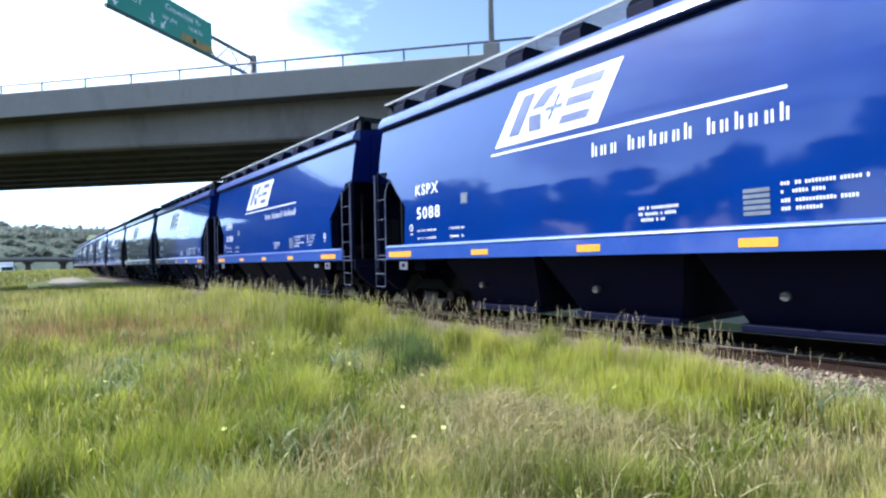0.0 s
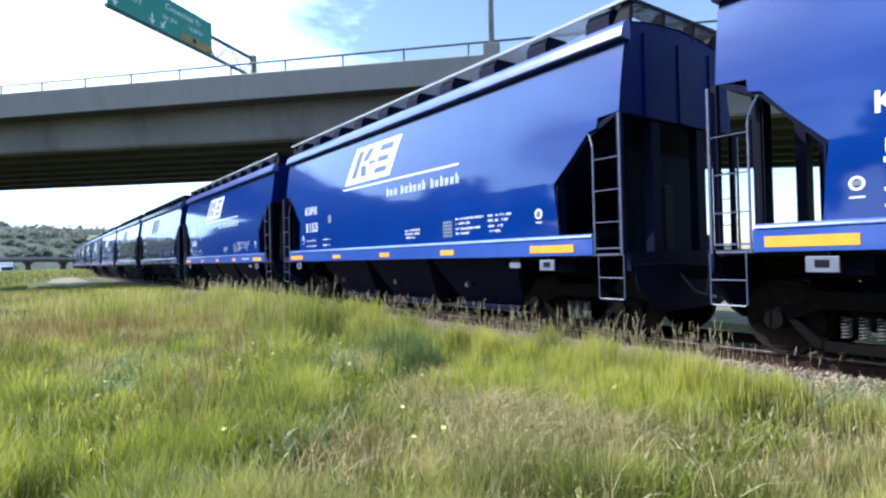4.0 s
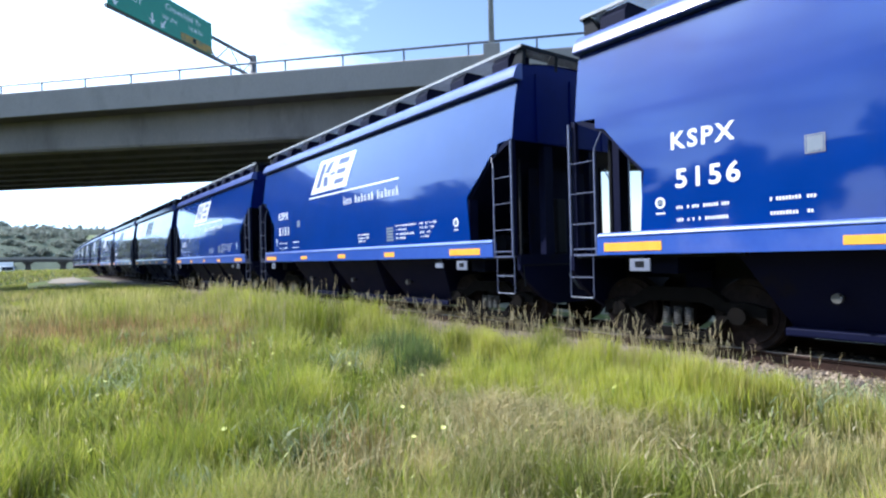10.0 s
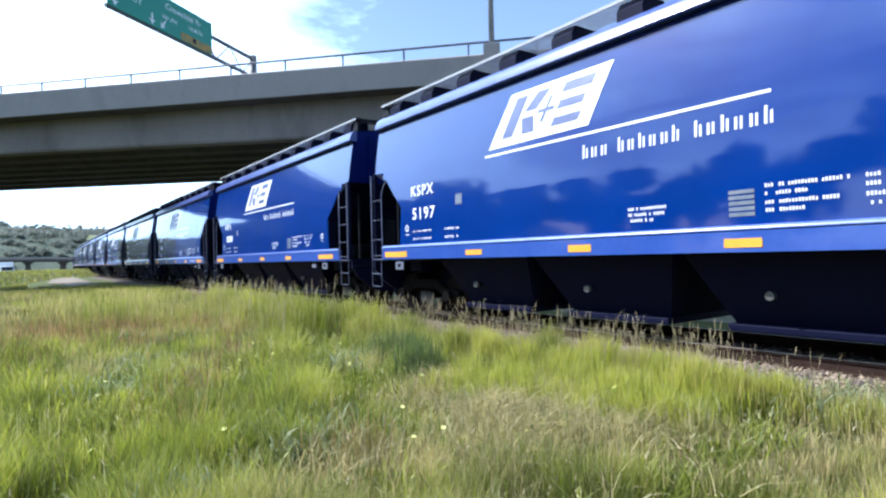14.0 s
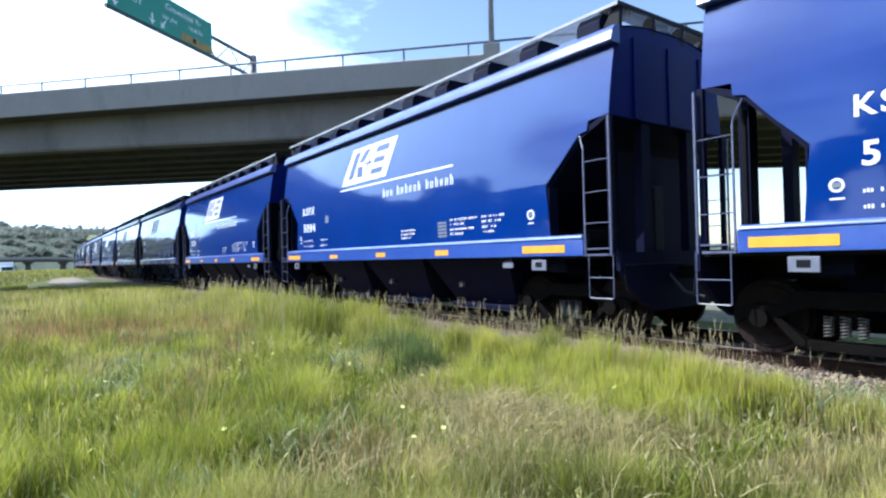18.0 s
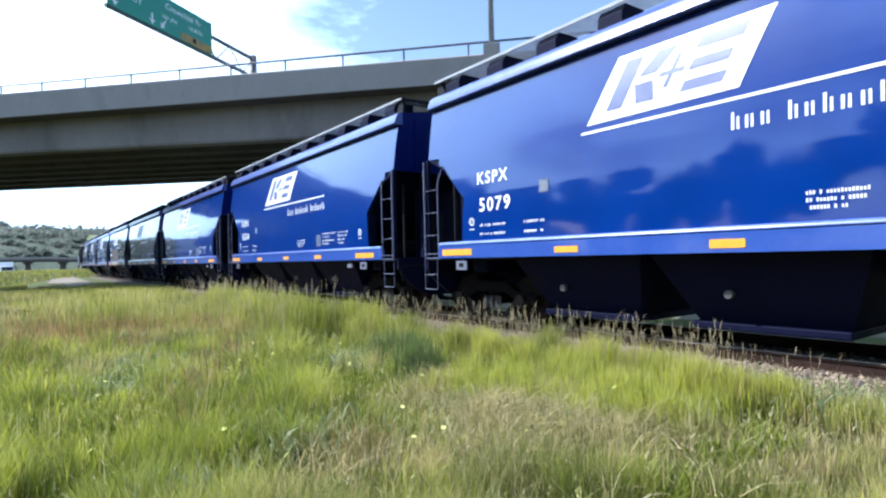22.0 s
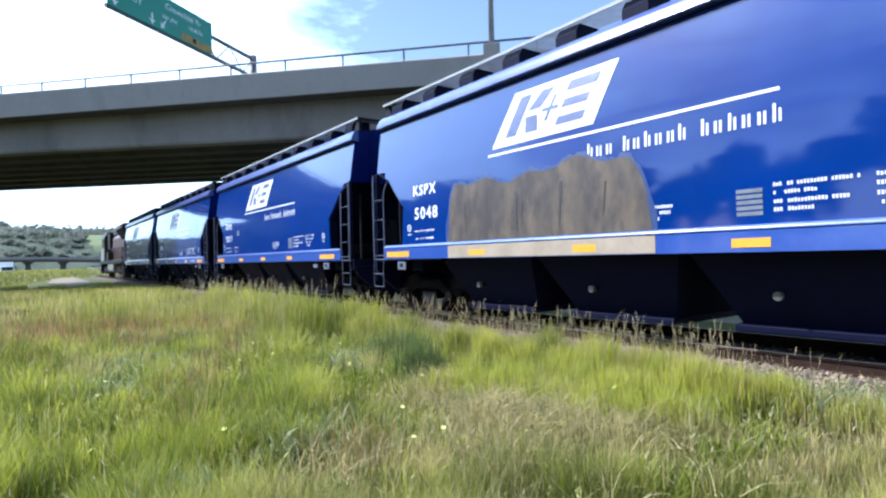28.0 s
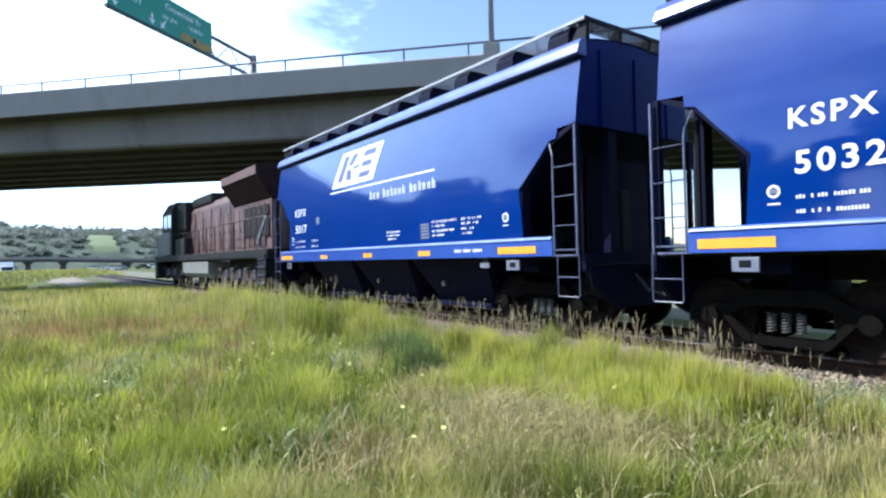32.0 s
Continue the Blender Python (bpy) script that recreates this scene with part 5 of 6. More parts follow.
# ---- grass ----
def grass_mesh(name, base, height, lean_amt, width, tone, seed, curl=0.35, lean_by=None, value=None):
    """Blades as tapered three-piece strips. base: foot points; tone: dry share per blade."""
    rnd = np.random.default_rng(seed)
    n = len(base)
    a = rnd.uniform(0, 2 * np.pi, n)
    face = np.stack([np.cos(a), np.sin(a), np.zeros(n)], -1)
    la = rnd.uniform(0, 2 * np.pi, n)
    lean = np.stack([np.cos(la), np.sin(la), np.zeros(n)], -1) * (lean_amt * rnd.random(n) ** 1.5)[:, None]
    if lean_by is not None:
        lean = lean_by
    h = height[:, None]
    up = np.array([0, 0, 1.0])
    mid = base + up * h * 0.55 + lean * h * 0.35
    tip = base + up * h * (1 - 0.12 * rnd.random(n)[:, None]) + lean * h * (0.9 + curl)
    w = (width * rnd.uniform(0.7, 1.3, n))[:, None] * face
    co = np.stack([base - w, base + w, mid - w * 0.8, mid + w * 0.8, tip], 1)
    t0 = np.clip(0.25 + 0.5 * patch(base[:, 0], base[:, 1], 0.7, seed + 5) + rnd.normal(0, 0.22, n), 0, 1) if value is None else value
    col = np.zeros((n, 5, 4))
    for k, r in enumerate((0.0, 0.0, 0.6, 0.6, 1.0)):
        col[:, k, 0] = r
    col[:, :, 1] = tone[:, None]
    col[:, 4, 1] = np.clip(tone + 0.18, 0, 1)
    col[:, :, 2] = t0[:, None]
    col[:, :, 3] = 1
    ids = np.arange(n)[:, None] * 5
    loops = np.concatenate([ids + [0, 1, 3, 2], ids + [2, 3, 4]], 1).reshape(-1)
    starts = (np.arange(n)[:, None] * 7 + [0, 4]).reshape(-1)
    me = bpy.data.meshes.new(name)
    me.vertices.add(n * 5), me.loops.add(n * 7), me.polygons.add(n * 2)
    me.vertices.foreach_set("co", co.reshape(-1).astype(np.float32))
    me.loops.foreach_set("vertex_index", loops.astype(np.int32))
    me.polygons.foreach_set("loop_start", starts.astype(np.int32))
    at = me.color_attributes.new("tone", "FLOAT_COLOR", "POINT")
    at.data.foreach_set("color", col.reshape(-1).astype(np.float32))
    me.update(calc_edges=True)
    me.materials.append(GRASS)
    return me


def patch(x, y, scale, seed):
    """Smooth random field in 0..1 over many points, from a few waves."""
    rnd = np.random.default_rng(seed)
    v = np.zeros(len(x))
    for k in range(14):
        a, f = rnd.uniform(0, 6.283), rnd.uniform(0.5, 2.2) / scale
        v += np.sin((x * np.cos(a) + y * np.sin(a)) * f * 6.283 + rnd.uniform(0, 6.283))
    return 1 / (1 + np.exp(-v * 0.8))


GZ_N = 200


def ground_many(x, y):
    gx, gy = np.linspace(-60, 40, GZ_N), np.linspace(-26, 100, GZ_N)
    tab = np.array([[ground_z(a, b) for a in gx] for b in gy])
    i = np.clip((x + 60) / 100 * (GZ_N - 1), 0, GZ_N - 1.001)
    j = np.clip((y + 26) / 126 * (GZ_N - 1), 0, GZ_N - 1.001)
    i0, j0 = i.astype(int), j.astype(int)
    fx, fy = i - i0, j - j0
    return (tab[j0, i0] * (1 - fx) + tab[j0, i0 + 1] * fx) * (1 - fy) + (tab[j0 + 1, i0] * (1 - fx) + tab[j0 + 1, i0 + 1] * fx) * fy


# dry and lush spots of the meadow: place, reach, how much drier (+) or greener (-)
SPOTS = ((-6.3, 7.0, 1.3, -0.6), (-6.6, 4.7, 0.9, -0.7), (-4.8, 10.6, 1.4, -0.35), (-3.7, 8.0, 1.0, -0.4), (-5.1, 4.9, 0.55, -0.5), (-4.3, 5.85, 0.6, -0.5),
         (-1.45, 5.9, 0.8, -0.5), (-1.3, 4.6, 0.6, -0.35), (-2.1, 1.65, 0.3, -0.4), (-5.5, 6.3, 0.45, 0.75), (-6.5, 17.0, 3.5, 0.35), (-5.0, 3.4, 0.35, 0.6),
         (-3.6, 4.65, 0.26, 0.8), (-3.7, 3.4, 0.3, 0.3), (-3.7, 2.6, 0.25, 0.5), (-0.7, 2.9, 0.5, 0.6), (-2.6, 3.9, 0.25, 0.3), (-2.9, 2.1, 0.3, 0.2), (-4.3, 3.1, 0.25, 0.4), (-3.1, 3.5, 0.7, -0.2), (-3.2, 2.4, 0.8, -0.2), (-2.85, 5.3, 0.3, 0.5), (-3.55, 4.3, 0.35, 0.3), (-2.9, 2.9, 0.3, -0.3),
         (-2.4, 2.0, 1.3, 0.18), (-4.6, 8.6, 0.6, 0.45), (-2.6, 9.4, 0.5, 0.35),
         (-2.5, 2.5, 0.9, 0.15), (-1.6, 1.9, 0.8, 0.2), (-3.5, 3.75, 0.28, 0.8), (-3.45, 2.8, 0.25, 0.9), (-3.9, 3.2, 0.4, 0.1),
         (-3.95, 3.75, 0.45, 0.35), (-3.6, 2.85, 0.5, 0.4), (-3.2, 2.15, 0.5, 0.35), (-2.2, 2.1, 0.6, 0.3), (-1.5, 1.8, 0.7, 0.3), (-2.6, 1.6, 0.6, 0.3))


def spots(x, y):
    v = np.zeros(len(x))
    for cx, cy, rad, amount in SPOTS:
        v += amount * np.exp(-((x - cx) ** 2 + (y - cy) ** 2) / rad ** 2)
    return v


# a trodden trough through the meadow, where the grass is short and straw shows: place and reach
TROUGH = ((-3.45, 5.0, 0.26), (-2.95, 4.95, 0.22), (-3.2, 4.5, 0.28), (-3.55, 4.2, 0.28), (-3.6, 3.75, 0.33), (-3.35, 3.4, 0.28), (-3.7, 3.2, 0.30), (-3.45, 2.8, 0.26), (-3.1, 2.7, 0.2))


def trough(x, y):
    return np.clip(sum(np.exp(-((x - cx) ** 2 + (y - cy) ** 2) / rad ** 2) for cx, cy, rad in TROUGH), 0, 1)


def build_grass():
    rnd = np.random.default_rng(21)
    # the meadow grows in tufts: each has its own height, tone and lean
    n = 15500
    r = 1.5 + 46 * rnd.random(n) ** 2.15
    a = np.radians(rnd.uniform(-16, 88, n))
    x, y = EYE.x + r * np.sin(a), r * np.cos(a)
    lush = patch(x, y, 1.3, 3)
    edge = -0.75 + 0.5 * (patch(x, y, 2.5, 9) - 0.5)
    bare = spots(x, y)
    keep = ((x < edge) | ((x < -0.2) & (rnd.random(n) < 0.35) & (y < 6))) & (rnd.random(n) < 0.45 + 0.55 * lush - 0.35 * np.clip(bare, 0, 1) - 0.3 * trough(x, y))
    x, y, lush, r, bare = x[keep], y[keep], lush[keep], r[keep], bare[keep]
    m, per = len(x), 44
    dry = np.clip(0.55 * patch(x, y, 2.6, 5) + 0.30 * patch(x, y, 0.7, 6) - 0.32 + bare + 0.35 * np.clip((x + 1.3) / 0.4, 0, 1) + 0.30 * np.clip((y - 13) / 8, 0, 1) * np.clip((-4 - x) / 2, 0, 1) + rnd.normal(0, 0.24, m), 0, 1)
    tall = (0.13 + 0.22 * lush + 0.15 * rnd.random(m) ** 2.5 + 0.08 * patch(x, y, 4.0, 8)) * np.where(x > -1.6, 0.8, 1.0) * (1 - 0.55 * np.clip(bare, 0, 1)) * (1 - 0.6 * trough(x, y))
    value = np.clip(rnd.normal(0.44, 0.23, m) + 0.65 * (patch(x, y, 0.9, 19) - 0.5) + 0.5 * (patch(x, y, 2.3, 29) - 0.5) - 0.15 * np.clip(bare, -1, 0) + 0.20 * np.clip((x + 5) / 2, 0, 1) * (y < 8), 0, 1)
    rad = (0.035 + 0.004 * r) * rnd.uniform(0.7, 1.5, m)
    wind = rnd.normal(0, 0.07, (m, 2)) + np.array([0.02, 0.0])
    off = rnd.normal(0, 1, (m, per, 2))
    px, py = (x[:, None] + off[..., 0] * rad[:, None]).reshape(-1), (y[:, None] + off[..., 1] * rad[:, None]).reshape(-1)
    h = (tall[:, None] * rnd.uniform(0.45, 1.15, (m, per))).reshape(-1)
    lean = np.zeros((m * per, 3))
    lean[:, :2] = (off * 0.10 + wind[:, None] + rnd.normal(0, 0.15, (m, per, 2))).reshape(-1, 2)
    z = ground_many(px, py)
    z = np.maximum(z, np.where(px > -1.3, np.interp(px, [-1.3, -0.6, -0.15], [-0.62, -0.44, -0.34]), z))
    tone = np.clip(np.repeat(dry, per) + rnd.normal(0, 0.14, m * per) + 0.6 * (rnd.random(m * per) < 0.13), 0, 1)
    wide = np.repeat(rnd.uniform(0.8, 1.35, m) * (0.0014 + 0.0004 * r), per)
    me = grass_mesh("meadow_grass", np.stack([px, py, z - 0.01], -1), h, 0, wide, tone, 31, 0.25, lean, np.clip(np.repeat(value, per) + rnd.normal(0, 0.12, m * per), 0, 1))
    tagged(new("meadow_grass", me), "long green and straw-coloured meadow grass", "grass", kind="stuff")
    # the same meadow going on behind and beside the tripod
    n = 150000
    d, a = 0.9 + 33 * rnd.random(n) ** 1.5, rnd.uniform(0, 2 * math.pi, n)
    x, y = EYE.x + d * np.sin(a), d * np.cos(a)
    away = np.degrees(np.arctan2(x - EYE.x, y))
    d = np.hypot(x - EYE.x, y)
    keep = (x < -0.8) & (d > 1.1) & ((away < -15) | (away > 87)) & (rnd.random(n) < 0.35 + 0.65 * patch(x, y, 1.3, 3))
    x, y = x[keep], y[keep]
    dry = np.clip(0.55 * patch(x, y, 2.6, 5) + 0.30 * patch(x, y, 0.7, 6) - 0.30 + rnd.normal(0, 0.2, len(x)), 0, 1)
    me = grass_mesh("side_meadow_grass", np.stack([x, y, ground_many(x, y) - 0.01], -1), rnd.uniform(0.15, 0.42, len(x)), 0.4, np.full(len(x), 0.011), dry, 37, 0.25)
    tagged(new("side_meadow_grass", me), "long green meadow grass of the field beside the line", "grass", kind="stuff")
    # short undergrowth and dead thatch between the tufts, toned dark as painted shade
    n = 150000
    r = 1.5 + 30 * rnd.random(n) ** 1.9
    a = np.radians(rnd.uniform(-16, 88, n))
    x, y = EYE.x + r * np.sin(a), r * np.cos(a)
    keep = x < -0.9
    x, y, r = x[keep], y[keep], r[keep]
    dry = np.clip(0.30 + 0.8 * spots(x, y) + 0.5 * (patch(x, y, 0.8, 16) - 0.5) + rnd.normal(0, 0.25, len(x)), 0, 1)
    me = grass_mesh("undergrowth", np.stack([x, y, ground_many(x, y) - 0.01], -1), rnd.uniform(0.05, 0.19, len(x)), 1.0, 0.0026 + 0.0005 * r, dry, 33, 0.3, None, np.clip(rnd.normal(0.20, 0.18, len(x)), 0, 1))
    tagged(new("undergrowth", me), "short matted grass and dead thatch between the tufts", "grass", kind="stuff")
    # grey-green leafy weeds
    at = [(-5.13, 4.2, 0.25), (-5.9, 7.3, 0.4), (-5.6, 9.0, 0.5), (-0.75, 2.3, 0.3), (-0.8, 3.0, 0.25), (-0.6, 1.6, 0.25), (-3.3, 7.0, 0.3), (-4.5, 12.0, 0.6), (-2.2, 3.0, 0.3), (-6.2, 3.6, 0.25), (-3.1, 10.5, 0.5)]
    px = np.concatenate([cx + rnd.normal(0, q, 420) for cx, cy, q in at])
    py = np.concatenate([cy + rnd.normal(0, q, 420) for cx, cy, q in at])
    me = grass_mesh("grey_weeds", np.stack([px, py, ground_many(px, py) + rnd.uniform(0, 0.22, len(px))], -1), rnd.uniform(0.06, 0.16, len(px)), 1.6, np.full(len(px), 0.008), np.clip(rnd.normal(0.25, 0.1, len(px)), 0, 1), 75, 0.3, None, np.clip(rnd.normal(0.6, 0.15, len(px)), 0, 1))
    me.materials.clear()
    me.materials.append(GREY_LEAF)
    tagged(new("grey_weeds", me), "low grey-green leafy weeds in the meadow", "weeds", kind="stuff")
    # tall bunches near the ballast and a dark green tuft in the field
    for name, label, bunches, seed in (
        ("tall_grass", "tall seeding grass stems along the ballast", TALL, 41),
        ("dark_tuft", "low dark green tuft of leafy weed", [(-3.27, 5.35, 0.19, 0.42, 750, 0.0), (-3.12, 5.65, 0.2, 0.54, 800, 0.05), (-2.9, 5.95, 0.24, 0.62, 750, 0.1), (-2.7, 6.35, 0.28, 0.68, 800, 0.2), (-2.75, 6.9, 0.32, 0.66, 800, 0.25)], 43),
    ):
        bs, hs, ds, ws, vs = [], [], [], [], []
        for cx, cy, rad, hh, k, dr in bunches:
            q = rnd.normal(0, rad * 0.55, (k, 2))
            q[:, 1] *= 1.3
            px, py = cx + q[:, 0], cy + q[:, 1]
            bs.append(np.stack([px, py, np.maximum(ground_many(px, py), np.interp(px, [-1.3, -0.6], [-0.62, -0.44])) - 0.01], -1))
            hs.append(hh * rnd.uniform(0.5, 1.15, k) * (1 - 0.35 * np.clip(np.hypot(q[:, 0], q[:, 1]) / rad / 1.5, 0, 1)))
            ds.append(np.clip(dr + rnd.normal(0, 0.22, k), 0, 1))
            vs.append(np.clip((0.80 if name == "tall_grass" and cy < 7 else 0.5 if name == "tall_grass" else 0.10 if cy < 5.7 else 0.55) + rnd.normal(0, 0.15) + rnd.normal(0, 0.22, k), 0, 1))
            ws.append(np.full(k, 0.0035 + 0.00035 * math.hypot(cx - EYE.x, cy)))
        me = grass_mesh(name, np.concatenate(bs), np.concatenate(hs), 0.28, np.concatenate(ws), np.concatenate(ds), seed, 0.2, None, np.concatenate(vs))
        if name == "dark_tuft":
            me.materials.clear()
            me.materials.append(DARK_GRASS)
        tagged(new(name, me), label, "grass", kind="stuff")
    # broad-leaved weeds, and flat mats of dead straw
    weeds = [(rnd.uniform(-7.2, -1.8), 2.0 + 12 * rnd.random() ** 1.3) for _ in range(320)]
    px = np.concatenate([cx + rnd.normal(0, 0.10, 46) for cx, cy in weeds])
    py = np.concatenate([cy + rnd.normal(0, 0.10, 46) for cx, cy in weeds])
    me = grass_mesh("leafy_weeds", np.stack([px, py, ground_many(px, py)], -1), rnd.uniform(0.12, 0.34, len(px)), 0.9, np.full(len(px), 0.0085), np.clip(np.repeat(rnd.normal(0.08, 0.1, len(weeds)), 46), 0, 1), 71, 0.3, None, np.clip(np.repeat(rnd.normal(0.36, 0.25, len(weeds)), 46) + rnd.normal(0, 0.1, len(px)), 0, 1))
    tagged(new("leafy_weeds", me), "clumps of broad-leaved green weeds in the grass", "weeds", kind="stuff")
    mats = [(-3.5, 3.75, 0.16), (-3.55, 3.9, 0.12), (-3.35, 3.45, 0.14), (-3.1, 4.95, 0.15), (-3.55, 4.6, 0.28), (-3.7, 2.6, 0.35), (-5.0, 3.4, 0.3), (-0.9, 2.6, 0.3), (-2.7, 3.8, 0.3), (-4.2, 3.0, 0.3), (-3.7, 3.4, 0.3), (-3.62, 3.72, 0.2), (-3.4, 3.35, 0.2), (-3.72, 3.15, 0.22), (-3.45, 2.85, 0.2), (-3.0, 2.75, 0.2), (-3.4, 5.0, 0.13)]
    px = np.concatenate([cx + rnd.normal(0, q, 480) for cx, cy, q in mats])
    py = np.concatenate([cy + rnd.normal(0, q, 480) for cx, cy, q in mats])
    me = grass_mesh("dead_straw", np.stack([px, py, ground_many(px, py) + rnd.uniform(0.02, 0.22, len(px))], -1), rnd.uniform(0.10, 0.26, len(px)), 2.2, np.full(len(px), 0.0032), np.clip(rnd.normal(0.85, 0.2, len(px)), 0, 1), 73, 0.5)
    tagged(new("dead_straw", me), "pale matted dead straw lying in the meadow", "straw", kind="stuff")
    # seed heads on thin stalks
    k = 1500
    sx, sy = rnd.uniform(-1.8, -0.75, k), 2.9 + 7.0 * rnd.random(k) ** 1.2
    keep = patch(sx, sy, 0.9, 15) > 0.45
    sx, sy = np.concatenate([sx[keep], rnd.uniform(-3.6, -2.0, 420), rnd.uniform(-1.15, -0.45, 260)]), np.concatenate([sy[keep], rnd.uniform(9.0, 17, 420), rnd.uniform(2.3, 7.5, 260)])
    sz = np.maximum(ground_many(sx, sy), np.interp(sx, [-1.3, -0.6], [-0.62, -0.44]))
    st = np.stack([sx, sy, sz], -1)
    hh = rnd.uniform(0.45, 0.9, len(sx)) * np.where(sx > -1.2, 0.72, np.where(sx < -1.9, 1.3, 1.0))
    la, lm = rnd.uniform(0, 6.283, len(sx)), 0.30 * rnd.random(len(sx)) ** 1.3
    lean = np.stack([np.cos(la) * lm, np.sin(la) * lm, np.zeros(len(sx))], -1)
    wide = 0.0008 + 0.00013 * np.hypot(sx - EYE.x, sy)
    me = grass_mesh("seed_stalks", st, hh, 0, wide, np.full(len(sx), 0.7), 51, 0.1, lean)
    me.materials.clear()
    me.materials.append(STALK_GREY)
    tagged(new("seed_stalks", me), "thin straw-coloured seed stalks above the grass", "grass", kind="stuff")
    # feathery heads drooping from the stalks' tops
    per = 6
    f = rnd.uniform(0.82, 0.98, (len(sx), per))
    top = st[:, None] + np.array([0, 0, 1.0]) * (hh[:, None] * f)[..., None] + lean[:, None] * (hh[:, None] * f ** 1.3)[..., None]
    hl = (np.repeat(lean * 2.2, per, 0) + rnd.normal(0, 0.16, (len(sx) * per, 3)) * np.array([1, 1, 0]))
    me = grass_mesh("seed_heads", top.reshape(-1, 3), np.repeat(hh, per) * rnd.uniform(0.07, 0.12, len(sx) * per), 0, np.repeat(wide * 1.2, per), np.clip(rnd.normal(0.8, 0.15, len(sx) * per), 0, 1), 53, 0.2, hl, np.clip(rnd.normal(0.62, 0.15, len(sx) * per), 0, 1))
    me.materials.clear()
    me.materials.append(STALK_GREY)
    tagged(new("seed_heads", me), "feathery grey-mauve seed heads of tall grass", "grass", kind="stuff")
    # pale dead leaves and husks caught in the grass
    k = 2400
    x, y = rnd.uniform(-6.9, -0.9, k), 1.6 + 8 * rnd.random(k) ** 1.3
    me = grass_mesh("dead_leaves", np.stack([x, y, ground_many(x, y) + rnd.uniform(0.05, 0.26, k)], -1), rnd.uniform(0.02, 0.06, k), 2.5, rnd.uniform(0.002, 0.0045, k), np.full(k, 0.95), 77, 0.4, None, rnd.uniform(0.5, 1.0, k))
    me.materials.clear()
    me.materials.append(HUSK)
    tagged(new("dead_leaves", me), "small pale dead leaves and husks in the grass", "leaves", kind="stuff")
    # reddish-brown dock and sorrel stems
    at = [(-6.5 + 0.5 * (i % 4), 14.0 + 0.7 * i, 0.5) for i in range(8)] + [(*polar(-2 + 2.3 * (i % 9), 11.5 + 1.1 * (i // 9) + 0.6 * (i % 2)), 0.55) for i in range(36)] + [(-5.5, 6.3, 0.25), (-5.2, 6.9, 0.2), (-5.6, 5.2, 0.2), (-4.5, 8.4, 0.3), (-3.9, 9.5, 0.3), (-5.0, 3.5, 0.2), (-4.8, 3.9, 0.2), (-6.3, 9.5, 0.35), (-3.3, 11.2, 0.4)]
    px = np.concatenate([cx + rnd.normal(0, q, 75) for cx, cy, q in at])
    py = np.concatenate([cy + rnd.normal(0, q, 75) for cx, cy, q in at])
    me = grass_mesh("brown_weeds", np.stack([px, py, ground_many(px, py)], -1), rnd.uniform(0.25, 0.52, len(px)), 0.3, 0.002 + 0.0004 * np.hypot(px - EYE.x, py), np.full(len(px), 0.6), 79, 0.2)
    me.materials.clear()
    me.materials.append(DOCK)
    tagged(new("brown_weeds", me), "reddish-brown dry weed stems among the grass", "weeds", kind="stuff")
    # grass on the far side of the line
    k = 34000
    x, y = 8.5 + 24 * rnd.random(k) ** 1.6, -6 + 70 * rnd.random(k)
    z = ground_many(x, y)
    me = grass_mesh("far_side_grass", np.stack([x, y, z], -1), 0.16 + 0.22 * rnd.random(k), 0.5, np.full(k, 0.016), np.clip(rnd.normal(0.3, 0.2, k), 0, 1), 61)
    tagged(new("far_side_grass", me), "rough grass beyond the railway line", "grass", kind="stuff")
    # farther field
    k = 60000
    x, y = -50 + 50 * rnd.random(k), 28 + 50 * rnd.random(k)
    keep = (x < -6.5) | (y < 41)
    x, y = x[keep], y[keep]
    k = len(x)
    z = ground_many(x, y)
    me = grass_mesh("far_field_grass", np.stack([x, y, z], -1), 0.18 + 0.25 * rnd.random(k), 0.5, np.full(k, 0.022), np.clip(rnd.normal(0.35, 0.25, k), 0, 1), 63)
    tagged(new("far_field_grass", me), "rough grass in the farther field", "grass", kind="stuff")

    k = 26000
    x, y = -58 + 66 * rnd.random(k), 84 + 40 * rnd.random(k)
    z = np.array([mound_z(a, b) for a, b in zip(x, y)])
    me = grass_mesh("mound_grass", np.stack([x, y, z - 0.02], -1), 0.25 + 0.35 * rnd.random(k), 0.5, np.full(k, 0.05), np.clip(rnd.normal(0.35, 0.25, k), 0, 1), 65)
    tagged(new("mound_grass", me), "yellow-green rough grass on the low mound", "grass", kind="stuff")


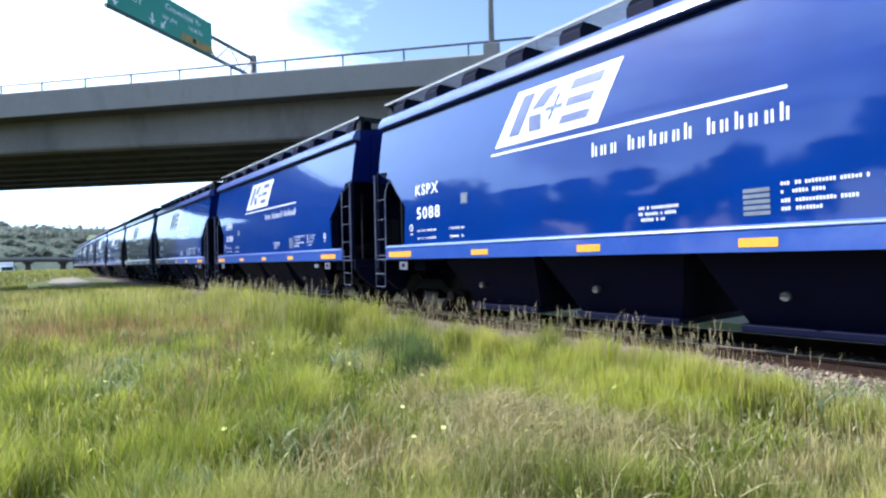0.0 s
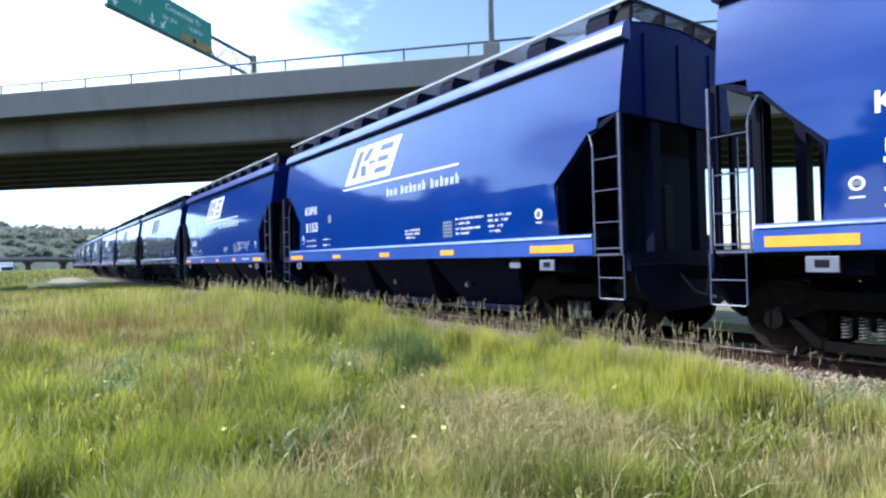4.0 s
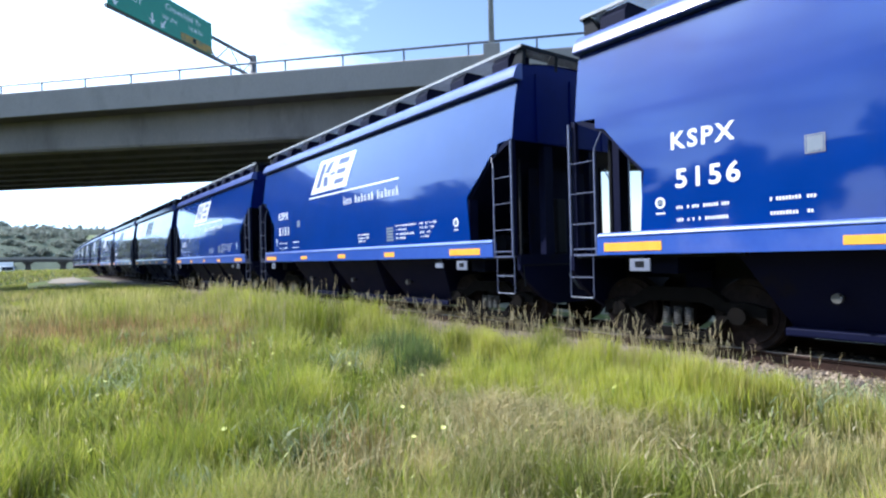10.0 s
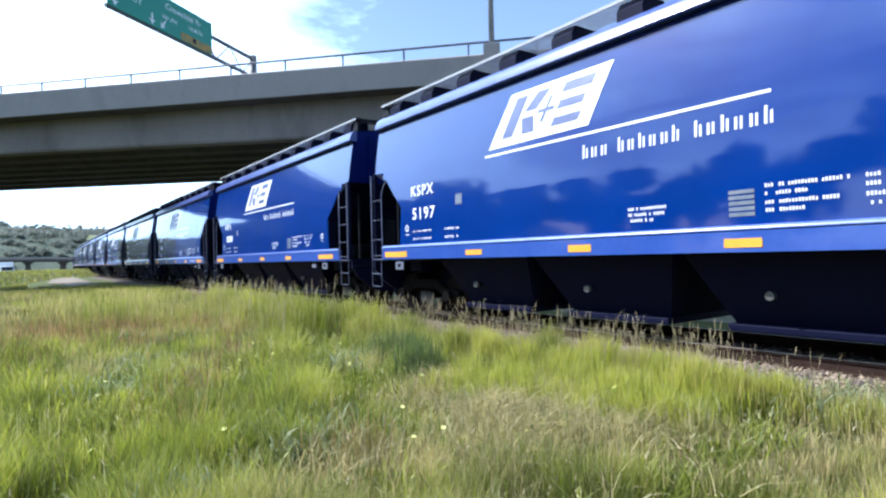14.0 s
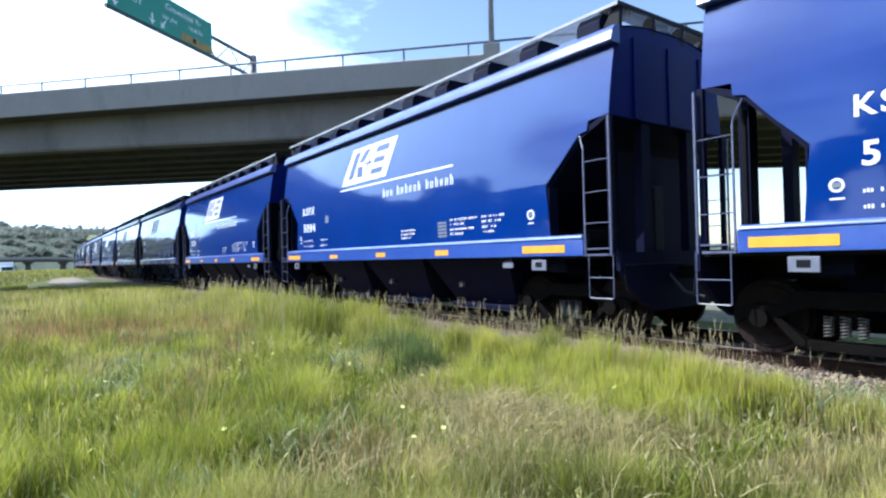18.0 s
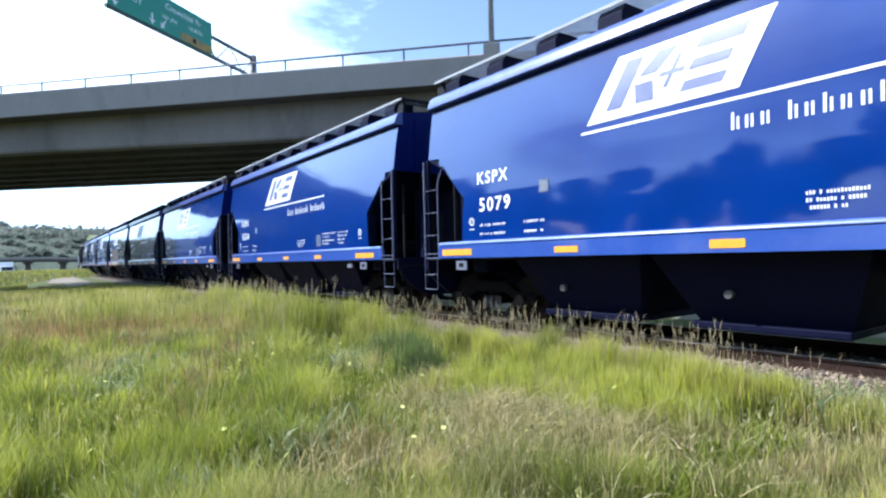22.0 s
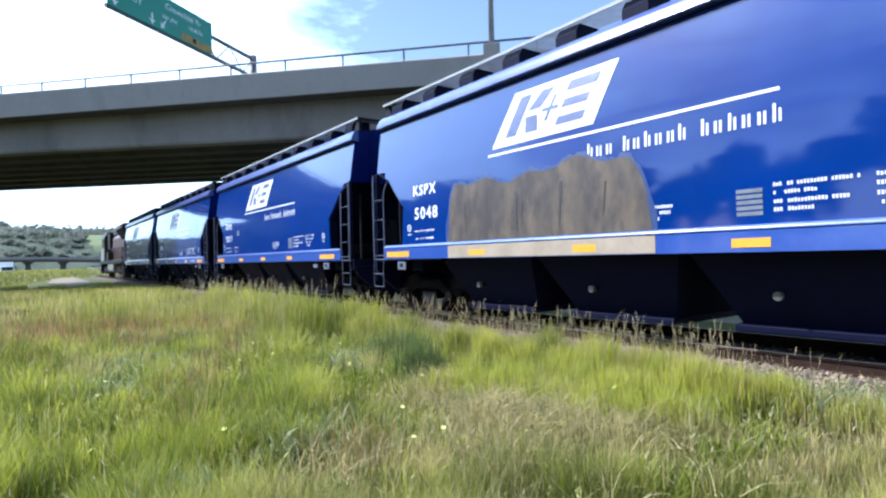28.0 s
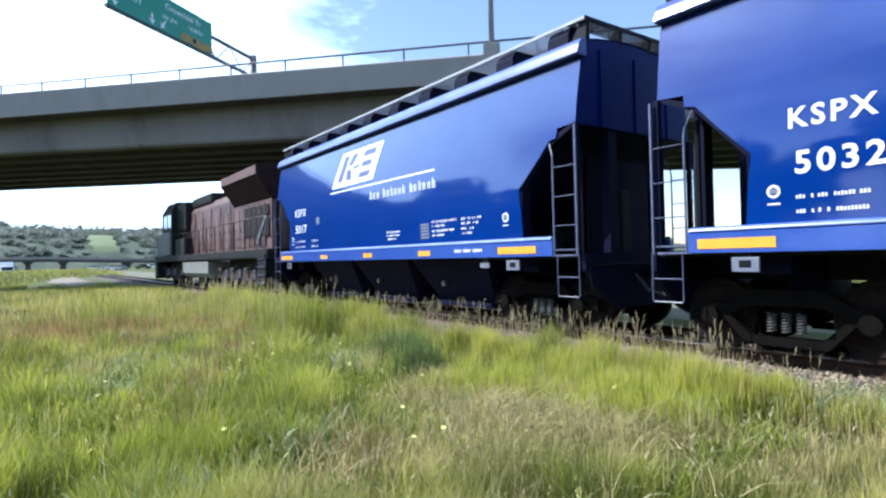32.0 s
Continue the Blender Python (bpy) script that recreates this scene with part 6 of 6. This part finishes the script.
TALL = [(-1.12 - 0.33 * (i % 3), 2.55 + 0.24 * i, 0.22, 0.48 + 0.22 * ((i * 7) % 5) / 4, 950, 0.02 + 0.25 * ((i * 3) % 4) / 3) for i in range(19)] + \
       [(-1.55 - 0.2 * (i % 3), 7.0 + 0.42 * i, 0.30, 0.44 + 0.05 * i + 0.13 * ((i * 5) % 4) / 3, 900, 0.05 + 0.12 * (i % 3)) for i in range(9)] + \
       [(-2.35 - 0.15 * (i % 3), 10.2 + 0.5 * i, 0.40, 0.95 + 0.14 * ((i * 5) % 4) / 3, 1300, 0.05 + 0.1 * (i % 3)) for i in range(14)] + \
       [(-3.0 - 0.9 * (i % 4), 15.5 + 0.8 * i, 0.9, 0.72 + 0.14 * (i % 3) / 2, 1100, 0.30 + 0.2 * (i % 2)) for i in range(14)] + \
       [(-1.15 + 0.12 * (i % 3), 0.9 + 0.32 * i, 0.26, 0.42, 650, 0.35) for i in range(4)] + \
       [(-3.15 + (4.1 - y) * 0.36 + 0.29 * i + 0.1 * math.sin(7 * y + i), y + 0.1 * math.sin(5 * i), 0.19, 0.40 + 0.05 * ((i + int(10 * y)) % 4), 400, 0.0 if i < 5 else 0.15) for y in (2.75, 3.05, 3.35, 3.65, 3.95, 4.25, 4.55, 4.9) for i in range(7)]


def flowers():
    rnd = random.Random(8)
    kinds = []
    for i in range(46):
        x, y = rnd.uniform(-6.5, -2.6), rnd.uniform(2.6, 8.5)
        z = ground_z(x, y)
        h = rnd.uniform(0.22, 0.4)
        f = thing("dandelion", "small yellow wildflower on a thin green stalk in the grass", "flower", "wildflowers in the meadow", at=pose(x, y, z, rnd.uniform(-10, 10), rnd.uniform(-10, 10), rnd.uniform(0, 360)))
        if not kinds:
            s = Shape()
            for k in range(8):
                a = k * 0.785
                s.quad((0, 0, 0), (0.018 * math.cos(a - 0.3), 0.018 * math.sin(a - 0.3), 0.006), (0.022 * math.cos(a), 0.022 * math.sin(a), 0.004), (0.018 * math.cos(a + 0.3), 0.018 * math.sin(a + 0.3), 0.006))
            kinds += [s.mesh("flower_head", PETAL), Shape().tube((0, 0, 0), (0, 0, 1), 0.003, 5).mesh("stalk", STALK)]
        part("flower_head", kinds[0], PETAL, f, at=pose(0, 0, h, rnd.uniform(-25, 25), rnd.uniform(-25, 25), 0))
        part("stalk", kinds[1], STALK, f, at=Matrix.Diagonal((1, 1, h, 1)))


DOCK = leafy("brown_weed_stems", (0.09, 0.09, 0.02), (0.29, 0.19, 0.07), (0.33, 0.21, 0.09))
HUSK = leafy("pale_husks", (0.36, 0.31, 0.17), (0.46, 0.40, 0.23), (0.52, 0.44, 0.27))
STALK_GREY = leafy("straw_seed_stalks", (0.12, 0.13, 0.04), (0.36, 0.32, 0.17), (0.42, 0.34, 0.20))
STALK = surface("green_stalk", (0.12, 0.20, 0.04), (0.2, 0.28, 0.07), 20, 0.6, bump=0)

# ---- put the place together ----
build_ground()
build_bridge()
build_lamp()
build_sign()
build_distance()
parked_truck(*polar(-1.3, 150), 190)
for az, d, turn, paint, label in ((6.3, 205, 80, TRUCK_WHITE, "white car parked far across the field"), (6.9, 190, 20, PLATE, "silver car parked far across the field"), (4.9, 230, 85, TRUCK_WHITE, "white car by the far bridge"), (8.6, 200, 70, LOCO_RED, "dark red car parked far across the field"), (9.3, 215, 80, TRUCK_WHITE, "white car parked beyond the gravel")):
    parked_car(*polar(az, d), turn, paint, label)
build_mast()
# trees behind the tripod, mirrored in the cars' sides
rt = random.Random(17)
for i in range(40):
    x, y, h = -46 - 6 * (i % 2) + rt.uniform(-2, 2), -46 + 5.6 * i + rt.uniform(-1.5, 1.5), rt.uniform(11.5, 18.0) + 1.5 * (i % 2)
    tree("poplar_tree", "leafy green tree at the edge of the field", x, y, ground_z(x, y), h, h * rt.uniform(0.28, 0.42), 70 + i, 1500, 0.75, "trees behind the field")

for i in range(18):
    x, y = polar(-8.2 - 1.35 * i, 96 + rt.uniform(-9, 9))
    h = rt.uniform(10, 13)
    tree("poplar_tree", "leafy green tree at the edge of the field", x, y, ground_z(x, y), h, h * 0.42, 170 + i, 1500, 0.75, "trees behind the field")

first = make_car()
cars = {}
for k in range(-21, 1):
    cars[k] = first if k == 0 else copy_thing(first, Matrix())
for k, c in cars.items():
    number_car(c, NUMBERS[k])
graffiti(cars[-3])
for k in (-17, -10, -1, 0):
    sill_note(cars[k])
tagged(cars[-3], "blue covered hopper railcar with tan graffiti along its foot")
engine = make_engine()
build_grass()
flowers()
build_track()
stones()


# ---- movement ----
STATIONS = ((0, 303.74), (1, 294.60), (2, 285.31), (3, 276.20), (6, 248.80), (7, 239.67), (8, 230.54), (9, 221.58), (10, 212.51), (11, 203.52), (12, 194.44),
            (13, 185.29), (14, 176.11), (17, 148.68), (18, 139.47), (19, 130.26), (20, 121.15), (21, 111.95), (22, 102.86), (23, 93.70), (24, 84.56), (25, 75.42), (28, 48.22),
            (29, 39.31), (30, 30.25), (31, 21.30), (32, 12.29))


def train_at(t):
    """Where the middle of the last car stands along the track at t seconds."""
    return float(np.interp(t, [a for a, b in STATIONS], [b for a, b in STATIONS]))


def motions():
    times = [float(a) for a, b in STATIONS]
    for k, c in cars.items():
        walk(c, [(t, track_pose(train_at(t) + k * LEN)) for t in times])
    walk(engine, [(t, track_pose(train_at(t) + LEN / 2 + 11.15)) for t in times])
    # wheels roll while their car is near; far off they are too small to tell
    for k, c in cars.items():
        sets = [w for tr in c.children for w in tr.children if w.name.split(".")[0] == "wheelset"]
        near = [i / 15 for i in range(481) if -8 < train_at(i / 15) + k * LEN < 16]
        if not near:
            continue
        rows = sorted({0.0, 32.0, *near})
        for w in sets:
            p = w.matrix_basis.translation.copy()
            turn = 0.0
            keyed, last = [], None
            for t in rows:
                if last is not None and last in near and t in near:
                    turn += (train_at(last) - train_at(t)) / 0.457
                last = t
                keyed.append((t, Matrix.Translation(p) @ Matrix.Rotation(turn, 4, "X")))
            walk(w, keyed)


motions()
